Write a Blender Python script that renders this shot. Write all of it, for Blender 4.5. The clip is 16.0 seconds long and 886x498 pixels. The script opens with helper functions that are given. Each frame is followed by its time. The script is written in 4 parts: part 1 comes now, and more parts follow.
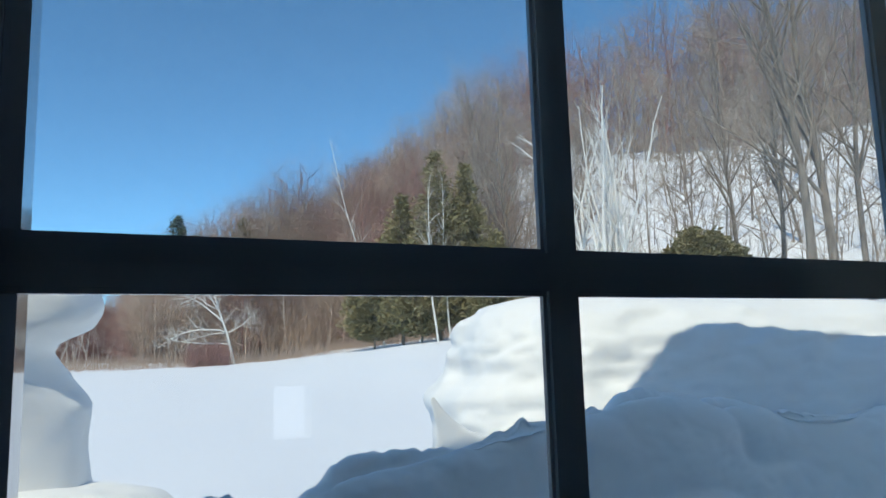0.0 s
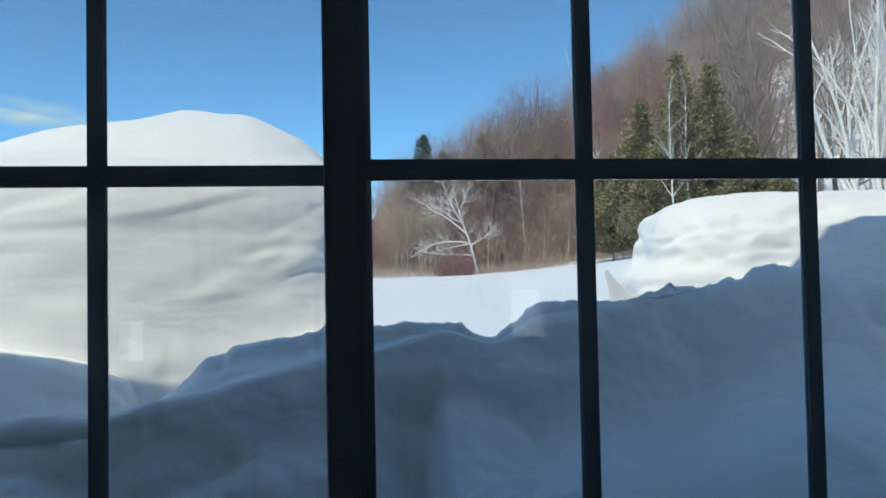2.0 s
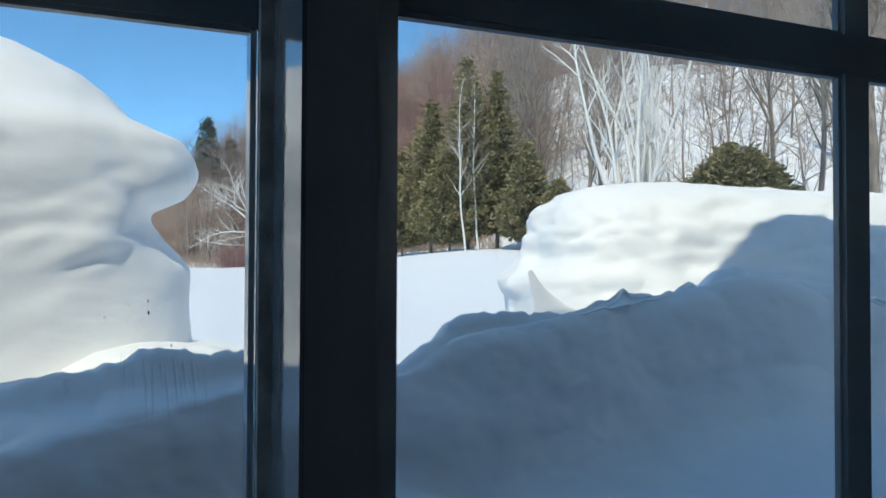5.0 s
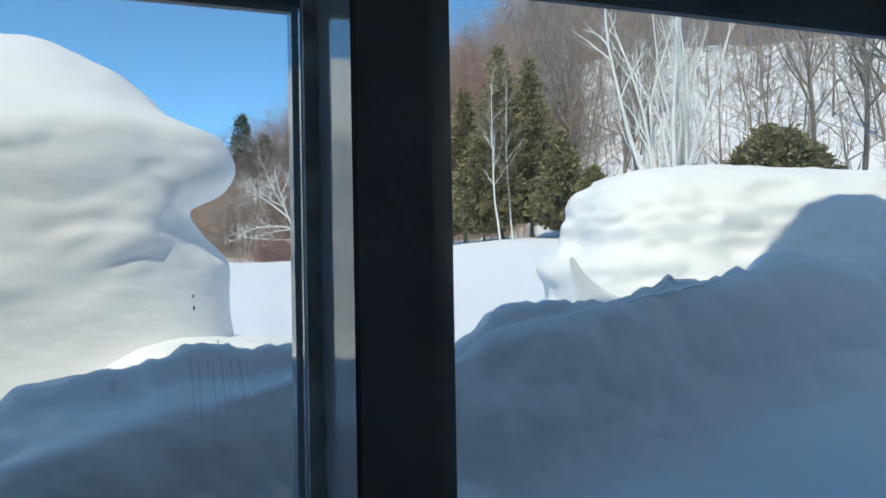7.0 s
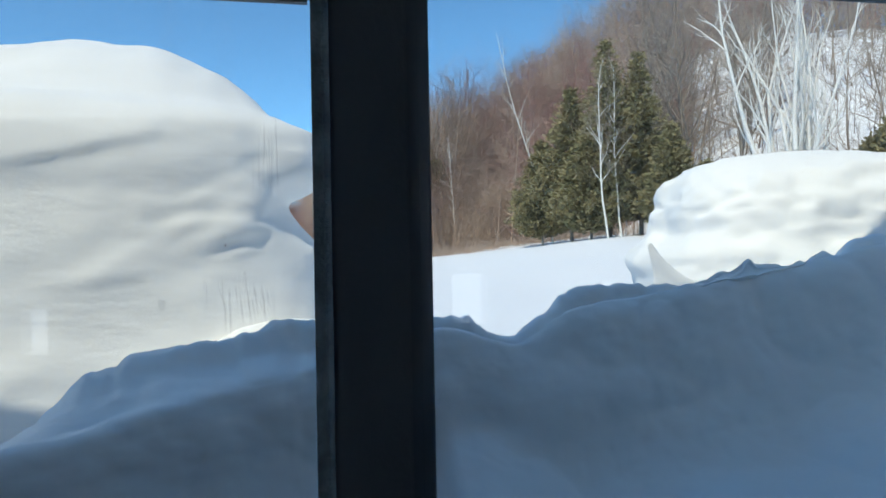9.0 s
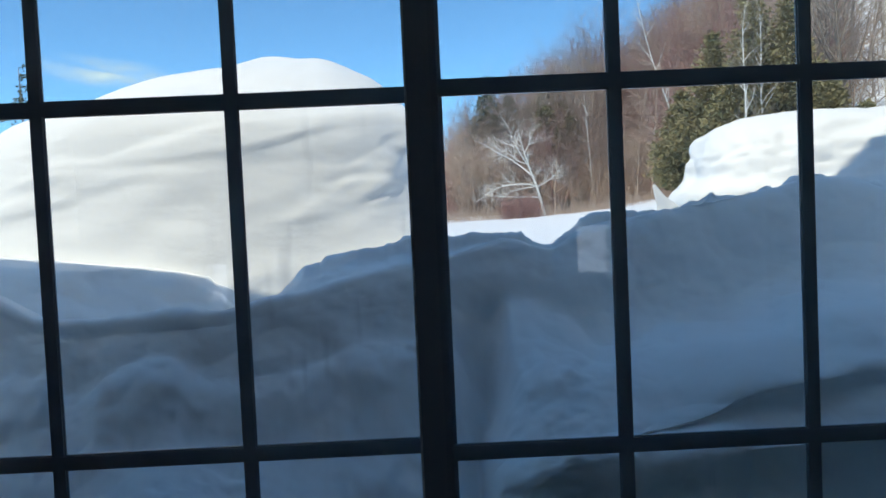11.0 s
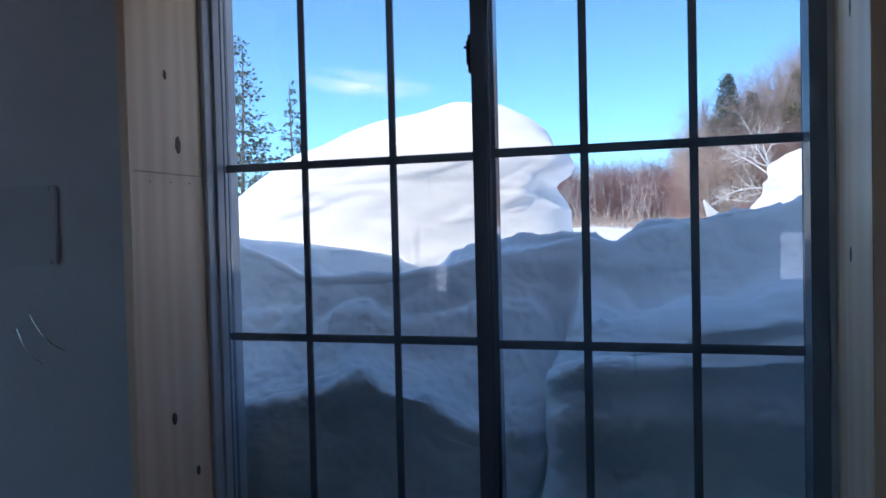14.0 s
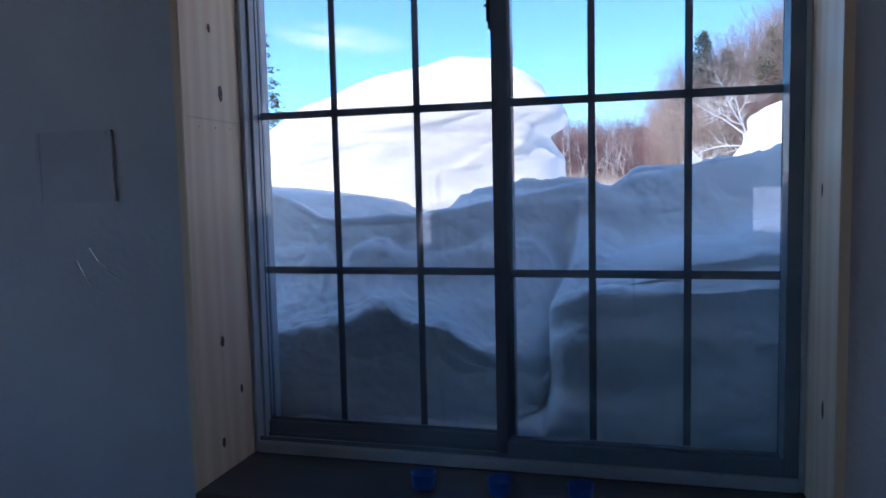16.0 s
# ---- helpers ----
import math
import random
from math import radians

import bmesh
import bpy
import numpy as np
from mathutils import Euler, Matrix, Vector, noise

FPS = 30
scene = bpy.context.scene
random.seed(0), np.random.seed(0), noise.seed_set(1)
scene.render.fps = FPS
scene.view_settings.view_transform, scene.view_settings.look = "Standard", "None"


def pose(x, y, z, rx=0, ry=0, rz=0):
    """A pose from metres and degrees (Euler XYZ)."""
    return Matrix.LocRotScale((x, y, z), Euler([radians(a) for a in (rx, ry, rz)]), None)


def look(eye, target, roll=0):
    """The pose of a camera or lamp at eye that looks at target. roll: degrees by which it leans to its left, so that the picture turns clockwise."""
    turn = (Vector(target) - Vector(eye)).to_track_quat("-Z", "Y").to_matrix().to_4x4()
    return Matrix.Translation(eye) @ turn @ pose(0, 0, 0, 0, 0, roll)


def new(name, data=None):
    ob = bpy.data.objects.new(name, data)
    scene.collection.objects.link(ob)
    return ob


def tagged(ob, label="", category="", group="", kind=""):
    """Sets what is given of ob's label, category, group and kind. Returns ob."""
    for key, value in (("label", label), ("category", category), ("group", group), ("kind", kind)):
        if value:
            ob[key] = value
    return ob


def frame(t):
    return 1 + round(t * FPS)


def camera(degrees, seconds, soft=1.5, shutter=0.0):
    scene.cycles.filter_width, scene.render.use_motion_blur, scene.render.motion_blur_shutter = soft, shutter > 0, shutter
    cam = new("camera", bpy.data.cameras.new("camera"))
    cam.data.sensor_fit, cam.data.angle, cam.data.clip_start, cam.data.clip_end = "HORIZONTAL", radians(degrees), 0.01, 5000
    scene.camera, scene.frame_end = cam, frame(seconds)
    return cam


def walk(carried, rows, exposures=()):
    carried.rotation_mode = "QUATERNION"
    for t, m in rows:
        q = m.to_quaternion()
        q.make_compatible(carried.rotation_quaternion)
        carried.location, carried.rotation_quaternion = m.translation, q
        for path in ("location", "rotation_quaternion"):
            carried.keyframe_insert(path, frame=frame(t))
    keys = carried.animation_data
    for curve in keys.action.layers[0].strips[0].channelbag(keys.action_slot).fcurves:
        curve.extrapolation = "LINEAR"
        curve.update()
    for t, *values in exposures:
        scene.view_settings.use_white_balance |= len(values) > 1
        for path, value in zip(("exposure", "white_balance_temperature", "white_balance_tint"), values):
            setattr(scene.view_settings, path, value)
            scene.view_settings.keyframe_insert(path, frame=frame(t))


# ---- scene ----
cam = camera(61.7, 16.0)
PATH = [
    (0, (0.013, 0.048, 1.489), (0.841, 1.846, 1.77), -1.7),
    (0.5, (0.024, 0.005, 1.474), (0.748, 1.857, 1.687), -2.0),
    (1, (0.025, -0.13, 1.462), (0.528, 1.8, 1.617), -1.1),
    (1.5, (-0.025, -0.344, 1.44), (0.291, 1.628, 1.547), -1.9),
    (2, (-0.021, -0.353, 1.429), (0.195, 1.634, 1.492), -1.1),
    (2.5, (0.018, -0.205, 1.44), (0.329, 1.768, 1.532), -0.7),
    (3, (-0.022, -0.055, 1.453), (0.589, 1.843, 1.603), -0.8),
    (3.5, (-0.05, 0.03, 1.442), (0.785, 1.842, 1.589), -0.8),
    (4, (-0.0671, 0.05, 1.428), (0.8009, 1.85, 1.519), -0.4),
    (4.5, (-0.0884, 0.071, 1.435), (0.7266, 1.897, 1.494), 0.3),
    (7, (-0.0902, 0.101, 1.434), (0.5918, 1.981, 1.45), -1.0),
    (7.5, (-0.093, 0.099, 1.436), (0.581, 1.982, 1.456), -1.2),
    (8, (-0.1004, 0.089, 1.429), (0.5546, 1.979, 1.45), -1.1),
    (10.5, (0.006, -0.291, 1.386), (0.025, 1.709, 1.365), -1.9),
    (11, (-0.032, -0.532, 1.374), (0.0, 1.466, 1.294), -2.6),
    (11.5, (-0.018, -0.743, 1.376), (-0.127, 1.251, 1.265), -1.9),
    (12, (0.101, -0.899, 1.367), (-0.198, 1.077, 1.288), -0.6),
    (12.5, (0.166, -1.007, 1.388), (-0.215, 0.955, 1.321), -1.6),
    (13, (0.191, -1.089, 1.389), (-0.147, 0.881, 1.331), -2.9),
    (13.5, (0.234, -1.188, 1.365), (-0.163, 0.771, 1.282), -1.4),
    (14, (0.339, -1.261, 1.36), (-0.237, 0.654, 1.307), -1.4),
    (14.5, (0.327, -1.334, 1.356), (-0.252, 0.578, 1.273), -3.9),
    (15, (0.282, -1.432, 1.34), (-0.255, 0.49, 1.213), -3.3),
    (15.5, (0.302, -1.453, 1.314), (-0.253, 0.463, 1.161), -2.2),
    (16, (0.287, -1.48, 1.324), (-0.224, 0.446, 1.156), -1.3),
]
EXPOSURES = [(0, 1.06, 7500, 6), (1.2, 1.02, 7500, 6), (2.2, 1.02, 7500, 6), (3.4, 1.14, 7500, 6), (10.0, 1.16, 7500, 6), (12.0, 1.44, 7300, 12), (13.5, 1.62, 6850, 17), (16, 1.86, 6550, 22)]
walk(cam, [(t, look(eye, target, roll)) for t, eye, target, roll in PATH], EXPOSURES)

# ---- world and sun ----
SUN_EL, SUN_AZ = 52.0, 44.0  # degrees; the light travels to +y turned by SUN_AZ towards +x
sun_way = Vector((math.sin(radians(SUN_AZ)) * math.cos(radians(SUN_EL)), math.cos(radians(SUN_AZ)) * math.cos(radians(SUN_EL)), -math.sin(radians(SUN_EL))))
world = bpy.data.worlds.new("world")
scene.world = world
world.use_nodes = True
wn = world.node_tree
sky = wn.nodes.new("ShaderNodeTexSky")
sky.sky_type, sky.sun_disc = "NISHITA", False
sky.sun_elevation, sky.sun_rotation = radians(SUN_EL), radians(SUN_AZ + 180)
sky.air_density, sky.dust_density, sky.ozone_density, sky.altitude = 0.8, 0.0, 3.0, 2500
deep = wn.nodes.new("ShaderNodeMix")  # the clear, deep blue of a cold dry day
deep.data_type, deep.blend_type = "RGBA", "MULTIPLY"
deep.inputs[0].default_value, deep.inputs[7].default_value = 1.0, (0.53, 0.885, 1.04, 1)
wn.links.new(sky.outputs[0], deep.inputs[6])
wn.links.new(deep.outputs[2], wn.nodes["Background"].inputs[0])
wn.nodes["Background"].inputs[1].default_value = 0.135
sun = new("sun", bpy.data.lights.new("sun", "SUN"))
sun.data.energy, sun.data.angle, sun.data.color = 1.57, radians(0.5), (1.0, 0.955, 0.90)
sun.rotation_euler = sun_way.to_track_quat("-Z", "Y").to_euler()
sun.location = (-6, -4, 9)


# ---- materials ----
def material(name, colour, rough=0.6, metal=0.0, second=None, scale=8.0, bump=0.0, bump_scale=40.0, stretch=(1, 1, 1), spec=0.5, detail=6.0, lo=0.35, hi=0.65):
    m = bpy.data.materials.new(name)
    m.use_nodes = True
    nt, b = m.node_tree, m.node_tree.nodes["Principled BSDF"]
    b.inputs["Base Color"].default_value = (*colour, 1)
    b.inputs["Roughness"].default_value, b.inputs["Metallic"].default_value = rough, metal
    b.inputs["Specular IOR Level"].default_value = spec
    tc = nt.nodes.new("ShaderNodeTexCoord")
    mp = nt.nodes.new("ShaderNodeMapping")
    mp.inputs["Scale"].default_value = stretch
    nt.links.new(tc.outputs["Object"], mp.inputs["Vector"])
    if second:
        n = nt.nodes.new("ShaderNodeTexNoise")
        n.inputs["Scale"].default_value, n.inputs["Detail"].default_value = scale, detail
        nt.links.new(mp.outputs[0], n.inputs["Vector"])
        ramp = nt.nodes.new("ShaderNodeValToRGB")
        ramp.color_ramp.elements[0].position, ramp.color_ramp.elements[1].position = lo, hi
        ramp.color_ramp.elements[0].color, ramp.color_ramp.elements[1].color = (*colour, 1), (*second, 1)
        nt.links.new(n.outputs["Fac"], ramp.inputs[0])
        nt.links.new(ramp.outputs[0], b.inputs["Base Color"])
    if bump:
        n2 = nt.nodes.new("ShaderNodeTexNoise")
        n2.inputs["Scale"].default_value, n2.inputs["Detail"].default_value = bump_scale, 5
        nt.links.new(mp.outputs[0], n2.inputs["Vector"])
        bp = nt.nodes.new("ShaderNodeBump")
        bp.inputs["Strength"].default_value, bp.inputs["Distance"].default_value = bump, 0.01
        nt.links.new(n2.outputs["Fac"], bp.inputs["Height"])
        nt.links.new(bp.outputs[0], b.inputs["Normal"])
    return m


SNOW = material("snow", (0.935, 0.945, 0.94), 0.7, second=(0.96, 0.965, 0.96), scale=7, bump=0.32, bump_scale=34, spec=0.25)
SNOW_LAYERED = material("snow_layered", (0.90, 0.90, 0.885), 0.7, second=(0.94, 0.945, 0.935), scale=3.2, bump=0.15, bump_scale=30, stretch=(0.8, 1, 2.2), spec=0.25, lo=0.3, hi=0.6)
SNOW_FIELD = material("snow_field", (0.86, 0.87, 0.89), 0.75, second=(0.9, 0.9, 0.91), scale=0.4, bump=0.3, bump_scale=3, spec=0.2)
# sashes and grilles are toned dark as backlit; the frame paler, as daylit
VINYL_BACKLIT = material("vinyl", (0.18, 0.22, 0.27), 0.07, second=(0.21, 0.25, 0.30), scale=14, bump=0.01, bump_scale=60, spec=0.9)
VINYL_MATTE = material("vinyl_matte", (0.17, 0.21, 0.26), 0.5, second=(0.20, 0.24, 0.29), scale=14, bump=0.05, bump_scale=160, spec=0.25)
VINYL_LIT = material("vinyl_lit", (0.42, 0.47, 0.51), 0.2, second=(0.48, 0.53, 0.57), scale=12, bump=0.03, bump_scale=90)
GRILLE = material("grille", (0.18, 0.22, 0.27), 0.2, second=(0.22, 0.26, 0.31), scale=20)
GASKET = material("gasket", (0.46, 0.50, 0.54), 0.8, second=(0.26, 0.28, 0.30), scale=90, bump=0.25, bump_scale=300)
PLASTER = material("dim_wall", (0.58, 0.59, 0.61), 0.85, second=(0.66, 0.67, 0.69), scale=3, bump=0.2, bump_scale=60)
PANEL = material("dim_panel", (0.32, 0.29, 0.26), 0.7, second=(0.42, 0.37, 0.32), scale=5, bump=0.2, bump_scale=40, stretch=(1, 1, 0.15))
BOUNCE_SIDING = material("siding", (0.80, 0.80, 0.78), 0.6, second=(0.85, 0.85, 0.83), scale=6, bump=0.3, bump_scale=30, stretch=(0.2, 1, 2))
ROOFING = material("roofing", (0.06, 0.06, 0.065), 0.6, second=(0.09, 0.09, 0.09), scale=20, bump=0.3, bump_scale=60)
DULL = material("dull_paint", (0.52, 0.53, 0.55), 0.85, second=(0.60, 0.61, 0.63), scale=5)
IRON = material("dark_metal", (0.05, 0.05, 0.055), 0.35, 0.9, second=(0.09, 0.09, 0.09), scale=60)
WIRE = material("bright_wire", (0.8, 0.78, 0.72), 0.2, 1.0)
BLUE = material("blue_plastic", (0.01, 0.10, 0.38), 0.35, second=(0.015, 0.13, 0.44), scale=30)
BARK_BIRCH = material("birch_bark", (0.78, 0.73, 0.67), 0.7, second=(0.28, 0.22, 0.18), scale=3, bump=0.3, bump_scale=12, stretch=(1, 1, 2.5), lo=0.6, hi=0.8)
BARK_GREY = material("grey_bark", (0.34, 0.27, 0.21), 0.85, second=(0.15, 0.12, 0.10), scale=5, bump=0.4, bump_scale=14, stretch=(2, 2, 0.4))
TWIG_TAN = material("tan_twigs", (0.56, 0.41, 0.31), 0.85, second=(0.30, 0.20, 0.16), scale=0.16, detail=3, lo=0.42, hi=0.58)
TWIG_RED = material("red_brown_twigs", (0.47, 0.26, 0.22), 0.85, second=(0.30, 0.155, 0.135), scale=0.15, detail=3, lo=0.4, hi=0.6)
TWIG_GREY = material("grey_twigs", (0.46, 0.37, 0.30), 0.85, second=(0.27, 0.205, 0.165), scale=0.2, detail=3, lo=0.42, hi=0.58)
NEEDLE = material("spruce_needles", (0.045, 0.07, 0.042), 0.8, second=(0.08, 0.10, 0.055), scale=1.2)
PINE_LEAF = material("pine_needles", (0.12, 0.115, 0.045), 0.8, second=(0.21, 0.165, 0.08), scale=1.2)
CEDAR_LEAF = material("cedar_sprays", (0.19, 0.165, 0.07), 0.8, second=(0.33, 0.265, 0.13), scale=1.0)
GRASS_DRY = material("dry_grass", (0.48, 0.33, 0.25), 0.9, second=(0.57, 0.43, 0.33), scale=2)


def pine_material():
    """Clear pine board: long grain, growth bands along z."""
    m = material("pine_board", (0.50, 0.31, 0.17), 0.45, bump=0.06, bump_scale=50, stretch=(1, 1, 0.08))
    nt, b = m.node_tree, m.node_tree.nodes["Principled BSDF"]
    tc = nt.nodes.new("ShaderNodeTexCoord")
    mp = nt.nodes.new("ShaderNodeMapping")
    mp.inputs["Scale"].default_value = (1, 1, 0.07)
    wave = nt.nodes.new("ShaderNodeTexWave")
    wave.bands_direction = "Y"
    wave.inputs["Scale"].default_value, wave.inputs["Distortion"].default_value = 6, 9
    wave.inputs["Detail"].default_value, wave.inputs["Detail Scale"].default_value = 3, 1.2
    n = nt.nodes.new("ShaderNodeTexNoise")
    n.inputs["Scale"].default_value = 3.0
    ramp = nt.nodes.new("ShaderNodeValToRGB")
    ramp.color_ramp.elements[0].color, ramp.color_ramp.elements[1].color = (0.92, 0.70, 0.49, 1), (0.86, 0.60, 0.40, 1)
    mix = nt.nodes.new("ShaderNodeMix")
    mix.data_type, mix.blend_type = "RGBA", "MULTIPLY"
    mix.inputs[0].default_value = 0.12
    nt.links.new(tc.outputs["Object"], mp.inputs[0])
    nt.links.new(mp.outputs[0], wave.inputs[0])
    nt.links.new(tc.outputs["Object"], n.inputs["Vector"])
    nt.links.new(wave.outputs["Color"], ramp.inputs[0])
    nt.links.new(ramp.outputs[0], mix.inputs[6])
    nt.links.new(n.outputs["Color"], mix.inputs[7])
    nt.links.new(mix.outputs[2], b.inputs["Base Color"])
    return m


PINE = pine_material()
SILL = material("dark_sill", (0.075, 0.06, 0.052), 0.5, second=(0.11, 0.088, 0.075), scale=8, bump=0.08, bump_scale=40, stretch=(0.1, 1, 1))
KNOT = material("pine_knot", (0.06, 0.03, 0.016), 0.5, second=(0.17, 0.09, 0.045), scale=30)


def glass_material():
    m = bpy.data.materials.new("window_glass")
    m.use_nodes = True
    nt = m.node_tree
    nt.nodes.remove(nt.nodes["Principled BSDF"])
    out = nt.nodes["Material Output"]
    clear, gloss, film = nt.nodes.new("ShaderNodeBsdfTransparent"), nt.nodes.new("ShaderNodeBsdfGlossy"), nt.nodes.new("ShaderNodeBsdfTranslucent")
    clear.inputs[0].default_value = (0.97, 0.985, 0.98, 1)
    gloss.inputs["Roughness"].default_value = 0.0
    film.inputs[0].default_value = (0.7, 0.72, 0.72, 1)
    lw, pw, fr = nt.nodes.new("ShaderNodeLayerWeight"), nt.nodes.new("ShaderNodeMath"), nt.nodes.new("ShaderNodeMath")
    lw.inputs[0].default_value = 0.5
    pw.operation, fr.operation = "POWER", "MULTIPLY_ADD"
    pw.inputs[1].default_value, fr.inputs[1].default_value, fr.inputs[2].default_value = 5.0, 0.9, 0.038
    nt.links.new(lw.outputs["Facing"], pw.inputs[0])
    nt.links.new(pw.outputs[0], fr.inputs[0])
    a, b = nt.nodes.new("ShaderNodeMixShader"), nt.nodes.new("ShaderNodeMixShader")
    # dried water streaks on the pane
    tc, mp, n = nt.nodes.new("ShaderNodeTexCoord"), nt.nodes.new("ShaderNodeMapping"), nt.nodes.new("ShaderNodeTexNoise")
    mp.inputs["Scale"].default_value = (60, 1, 5)
    n.inputs["Scale"].default_value, n.inputs["Detail"].default_value = 1.0, 6
    big = nt.nodes.new("ShaderNodeTexNoise")
    big.inputs["Scale"].default_value = 3.0
    r1 = nt.nodes.new("ShaderNodeMapRange")
    r1.inputs[1].default_value, r1.inputs[2].default_value, r1.inputs[3].default_value, r1.inputs[4].default_value = 0.60, 0.82, 0.004, 0.12
    r2 = nt.nodes.new("ShaderNodeMapRange")
    r2.inputs[1].default_value, r2.inputs[2].default_value = 0.48, 0.66
    mul = nt.nodes.new("ShaderNodeMath")
    mul.operation = "MULTIPLY_ADD"
    mul.inputs[2].default_value = 0.012
    nt.links.new(tc.outputs["Object"], mp.inputs[0])
    nt.links.new(mp.outputs[0], n.inputs["Vector"])
    nt.links.new(tc.outputs["Object"], big.inputs["Vector"])
    nt.links.new(n.outputs["Fac"], r1.inputs[0])
    nt.links.new(big.outputs["Fac"], r2.inputs[0])
    nt.links.new(r1.outputs[0], mul.inputs[0])
    nt.links.new(r2.outputs[0], mul.inputs[1])
    nt.links.new(fr.outputs[0], a.inputs[0])
    nt.links.new(clear.outputs[0], a.inputs[1])
    nt.links.new(gloss.outputs[0], a.inputs[2])
    nt.links.new(mul.outputs[0], b.inputs[0])
    nt.links.new(a.outputs[0], b.inputs[1])
    nt.links.new(film.outputs[0], b.inputs[2])
    nt.links.new(b.outputs[0], out.inputs[0])
    return m


GLASS = glass_material()


# ---- mesh helpers ----
def thing(name, label, category, kind="", group="", at=(0, 0, 0)):
    ob = new(name)
    ob.empty_display_size = 0.1
    ob.location = at
    return tagged(ob, label, category, group, kind)


def part(name, bm, mat, parent=None, label="", smooth=False):
    me = bpy.data.meshes.new(name)
    bm.normal_update()
    bm.to_mesh(me)
    bm.free()
    me.materials.append(mat)
    if smooth:
        me.shade_smooth()
    ob = new(name, me)
    if parent:
        ob.parent = parent
    if label:
        ob["label"] = label
    return ob


def mesh_from(name, verts, quads, mat, parent=None, smooth=True):
    """A mesh from computed arrays of places and of quads (or triangles)."""
    me = bpy.data.meshes.new(name)
    verts, quads = np.asarray(verts, np.float32), np.asarray(quads, np.int32)
    k = quads.shape[1]
    me.vertices.add(len(verts))
    me.vertices.foreach_set("co", verts.ravel())
    me.loops.add(quads.size)
    me.loops.foreach_set("vertex_index", quads.ravel())
    me.polygons.add(len(quads))
    me.polygons.foreach_set("loop_start", np.arange(0, quads.size, k, dtype=np.int32))
    me.update(calc_edges=True)
    me.validate()
    me.materials.append(mat)
    if smooth:
        me.shade_smooth()
    ob = new(name, me)
    if parent:
        ob.parent = parent
    return ob


def add_box(bm, x0, x1, y0, y1, z0, z1, bevel=0.0):
    made = bmesh.ops.create_cube(bm, size=1.0)
    vs = made["verts"]
    for v in vs:
        v.co = Vector(((x0 + x1) / 2 + v.co.x * (x1 - x0), (y0 + y1) / 2 + v.co.y * (y1 - y0), (z0 + z1) / 2 + v.co.z * (z1 - z0)))
    if bevel:
        es = {e for v in vs for e in v.link_edges}
        bmesh.ops.bevel(bm, geom=list(es), offset=bevel, segments=2, affect="EDGES", clamp_overlap=True)
    return bm


def box(x0, x1, y0, y1, z0, z1, bevel=0.0):
    return add_box(bmesh.new(), x0, x1, y0, y1, z0, z1, bevel)


# lattice noise for arrays, -1 to 1
LATTICE = np.random.RandomState(5).rand(64, 64, 64).astype(np.float32) * 2 - 1


def vnoise(x, y, z):
    x, y, z = np.broadcast_arrays(np.asarray(x, float), np.asarray(y, float), np.asarray(z, float))
    xi, yi, zi = np.floor(x).astype(int), np.floor(y).astype(int), np.floor(z).astype(int)
    fx, fy, fz = x - xi, y - yi, z - zi
    fx, fy, fz = (f * f * f * (f * (f * 6 - 15) + 10) for f in (fx, fy, fz))
    total = 0
    for dx in (0, 1):
        for dy in (0, 1):
            for dz in (0, 1):
                w = (fx if dx else 1 - fx) * (fy if dy else 1 - fy) * (fz if dz else 1 - fz)
                total = total + w * LATTICE[(xi + dx) & 63, (yi + dy) & 63, (zi + dz) & 63]
    return total


def fnoise(x, y, z, octaves=4, gain=0.5):
    total, amp = 0, 1.0
    for k in range(octaves):
        total = total + amp * vnoise(x * 2 ** k + 17 * k, y * 2 ** k + 5 * k, z * 2 ** k + 31 * k)
        amp *= gain
    return total


def sheet_quads(n, m, wrap=False):
    """Quads of a grid of n rows by m columns."""
    cols = m if wrap else m - 1
    i, j = np.meshgrid(np.arange(n - 1), np.arange(cols), indexing="ij")
    i, j = i.ravel(), j.ravel()
    j2 = (j + 1) % m
    return np.stack([i * m + j, i * m + j2, (i + 1) * m + j2, (i + 1) * m + j], 1)


def ease(a, b, x):
    t = np.clip((x - a) / (b - a), 0, 1)
    return t * t * (3 - 2 * t)


def curve_through(ts, vs, t):
    """A smooth curve through the knots (cubic Hermite with limited slopes)."""
    ts, vs, t = np.asarray(ts, float), np.asarray(vs, float), np.asarray(t, float)
    d = np.diff(vs) / np.diff(ts)
    m = np.concatenate([[d[0]], np.where(d[:-1] * d[1:] > 0, 2 * d[:-1] * d[1:] / (d[:-1] + d[1:] + 1e-12), 0), [d[-1]]])
    k = np.clip(np.searchsorted(ts, t) - 1, 0, len(ts) - 2)
    h = ts[k + 1] - ts[k]
    s = np.clip((t - ts[k]) / h, 0, 1)
    return (2 * s**3 - 3 * s**2 + 1) * vs[k] + (s**3 - 2 * s**2 + s) * h * m[k] + (-2 * s**3 + 3 * s**2) * vs[k + 1] + (s**3 - s**2) * h * m[k + 1]


# ---- the room ----
X0, X1, Z0, Z1 = -0.714, 0.643, 0.625, 1.985  # opening between the reveals
WALL_IN, WALL_OUT = 0.03, 0.40
ROOM_L, ROOM_R, ROOM_B, ROOM_H = -3.6, 3.4, -6.4, 2.35


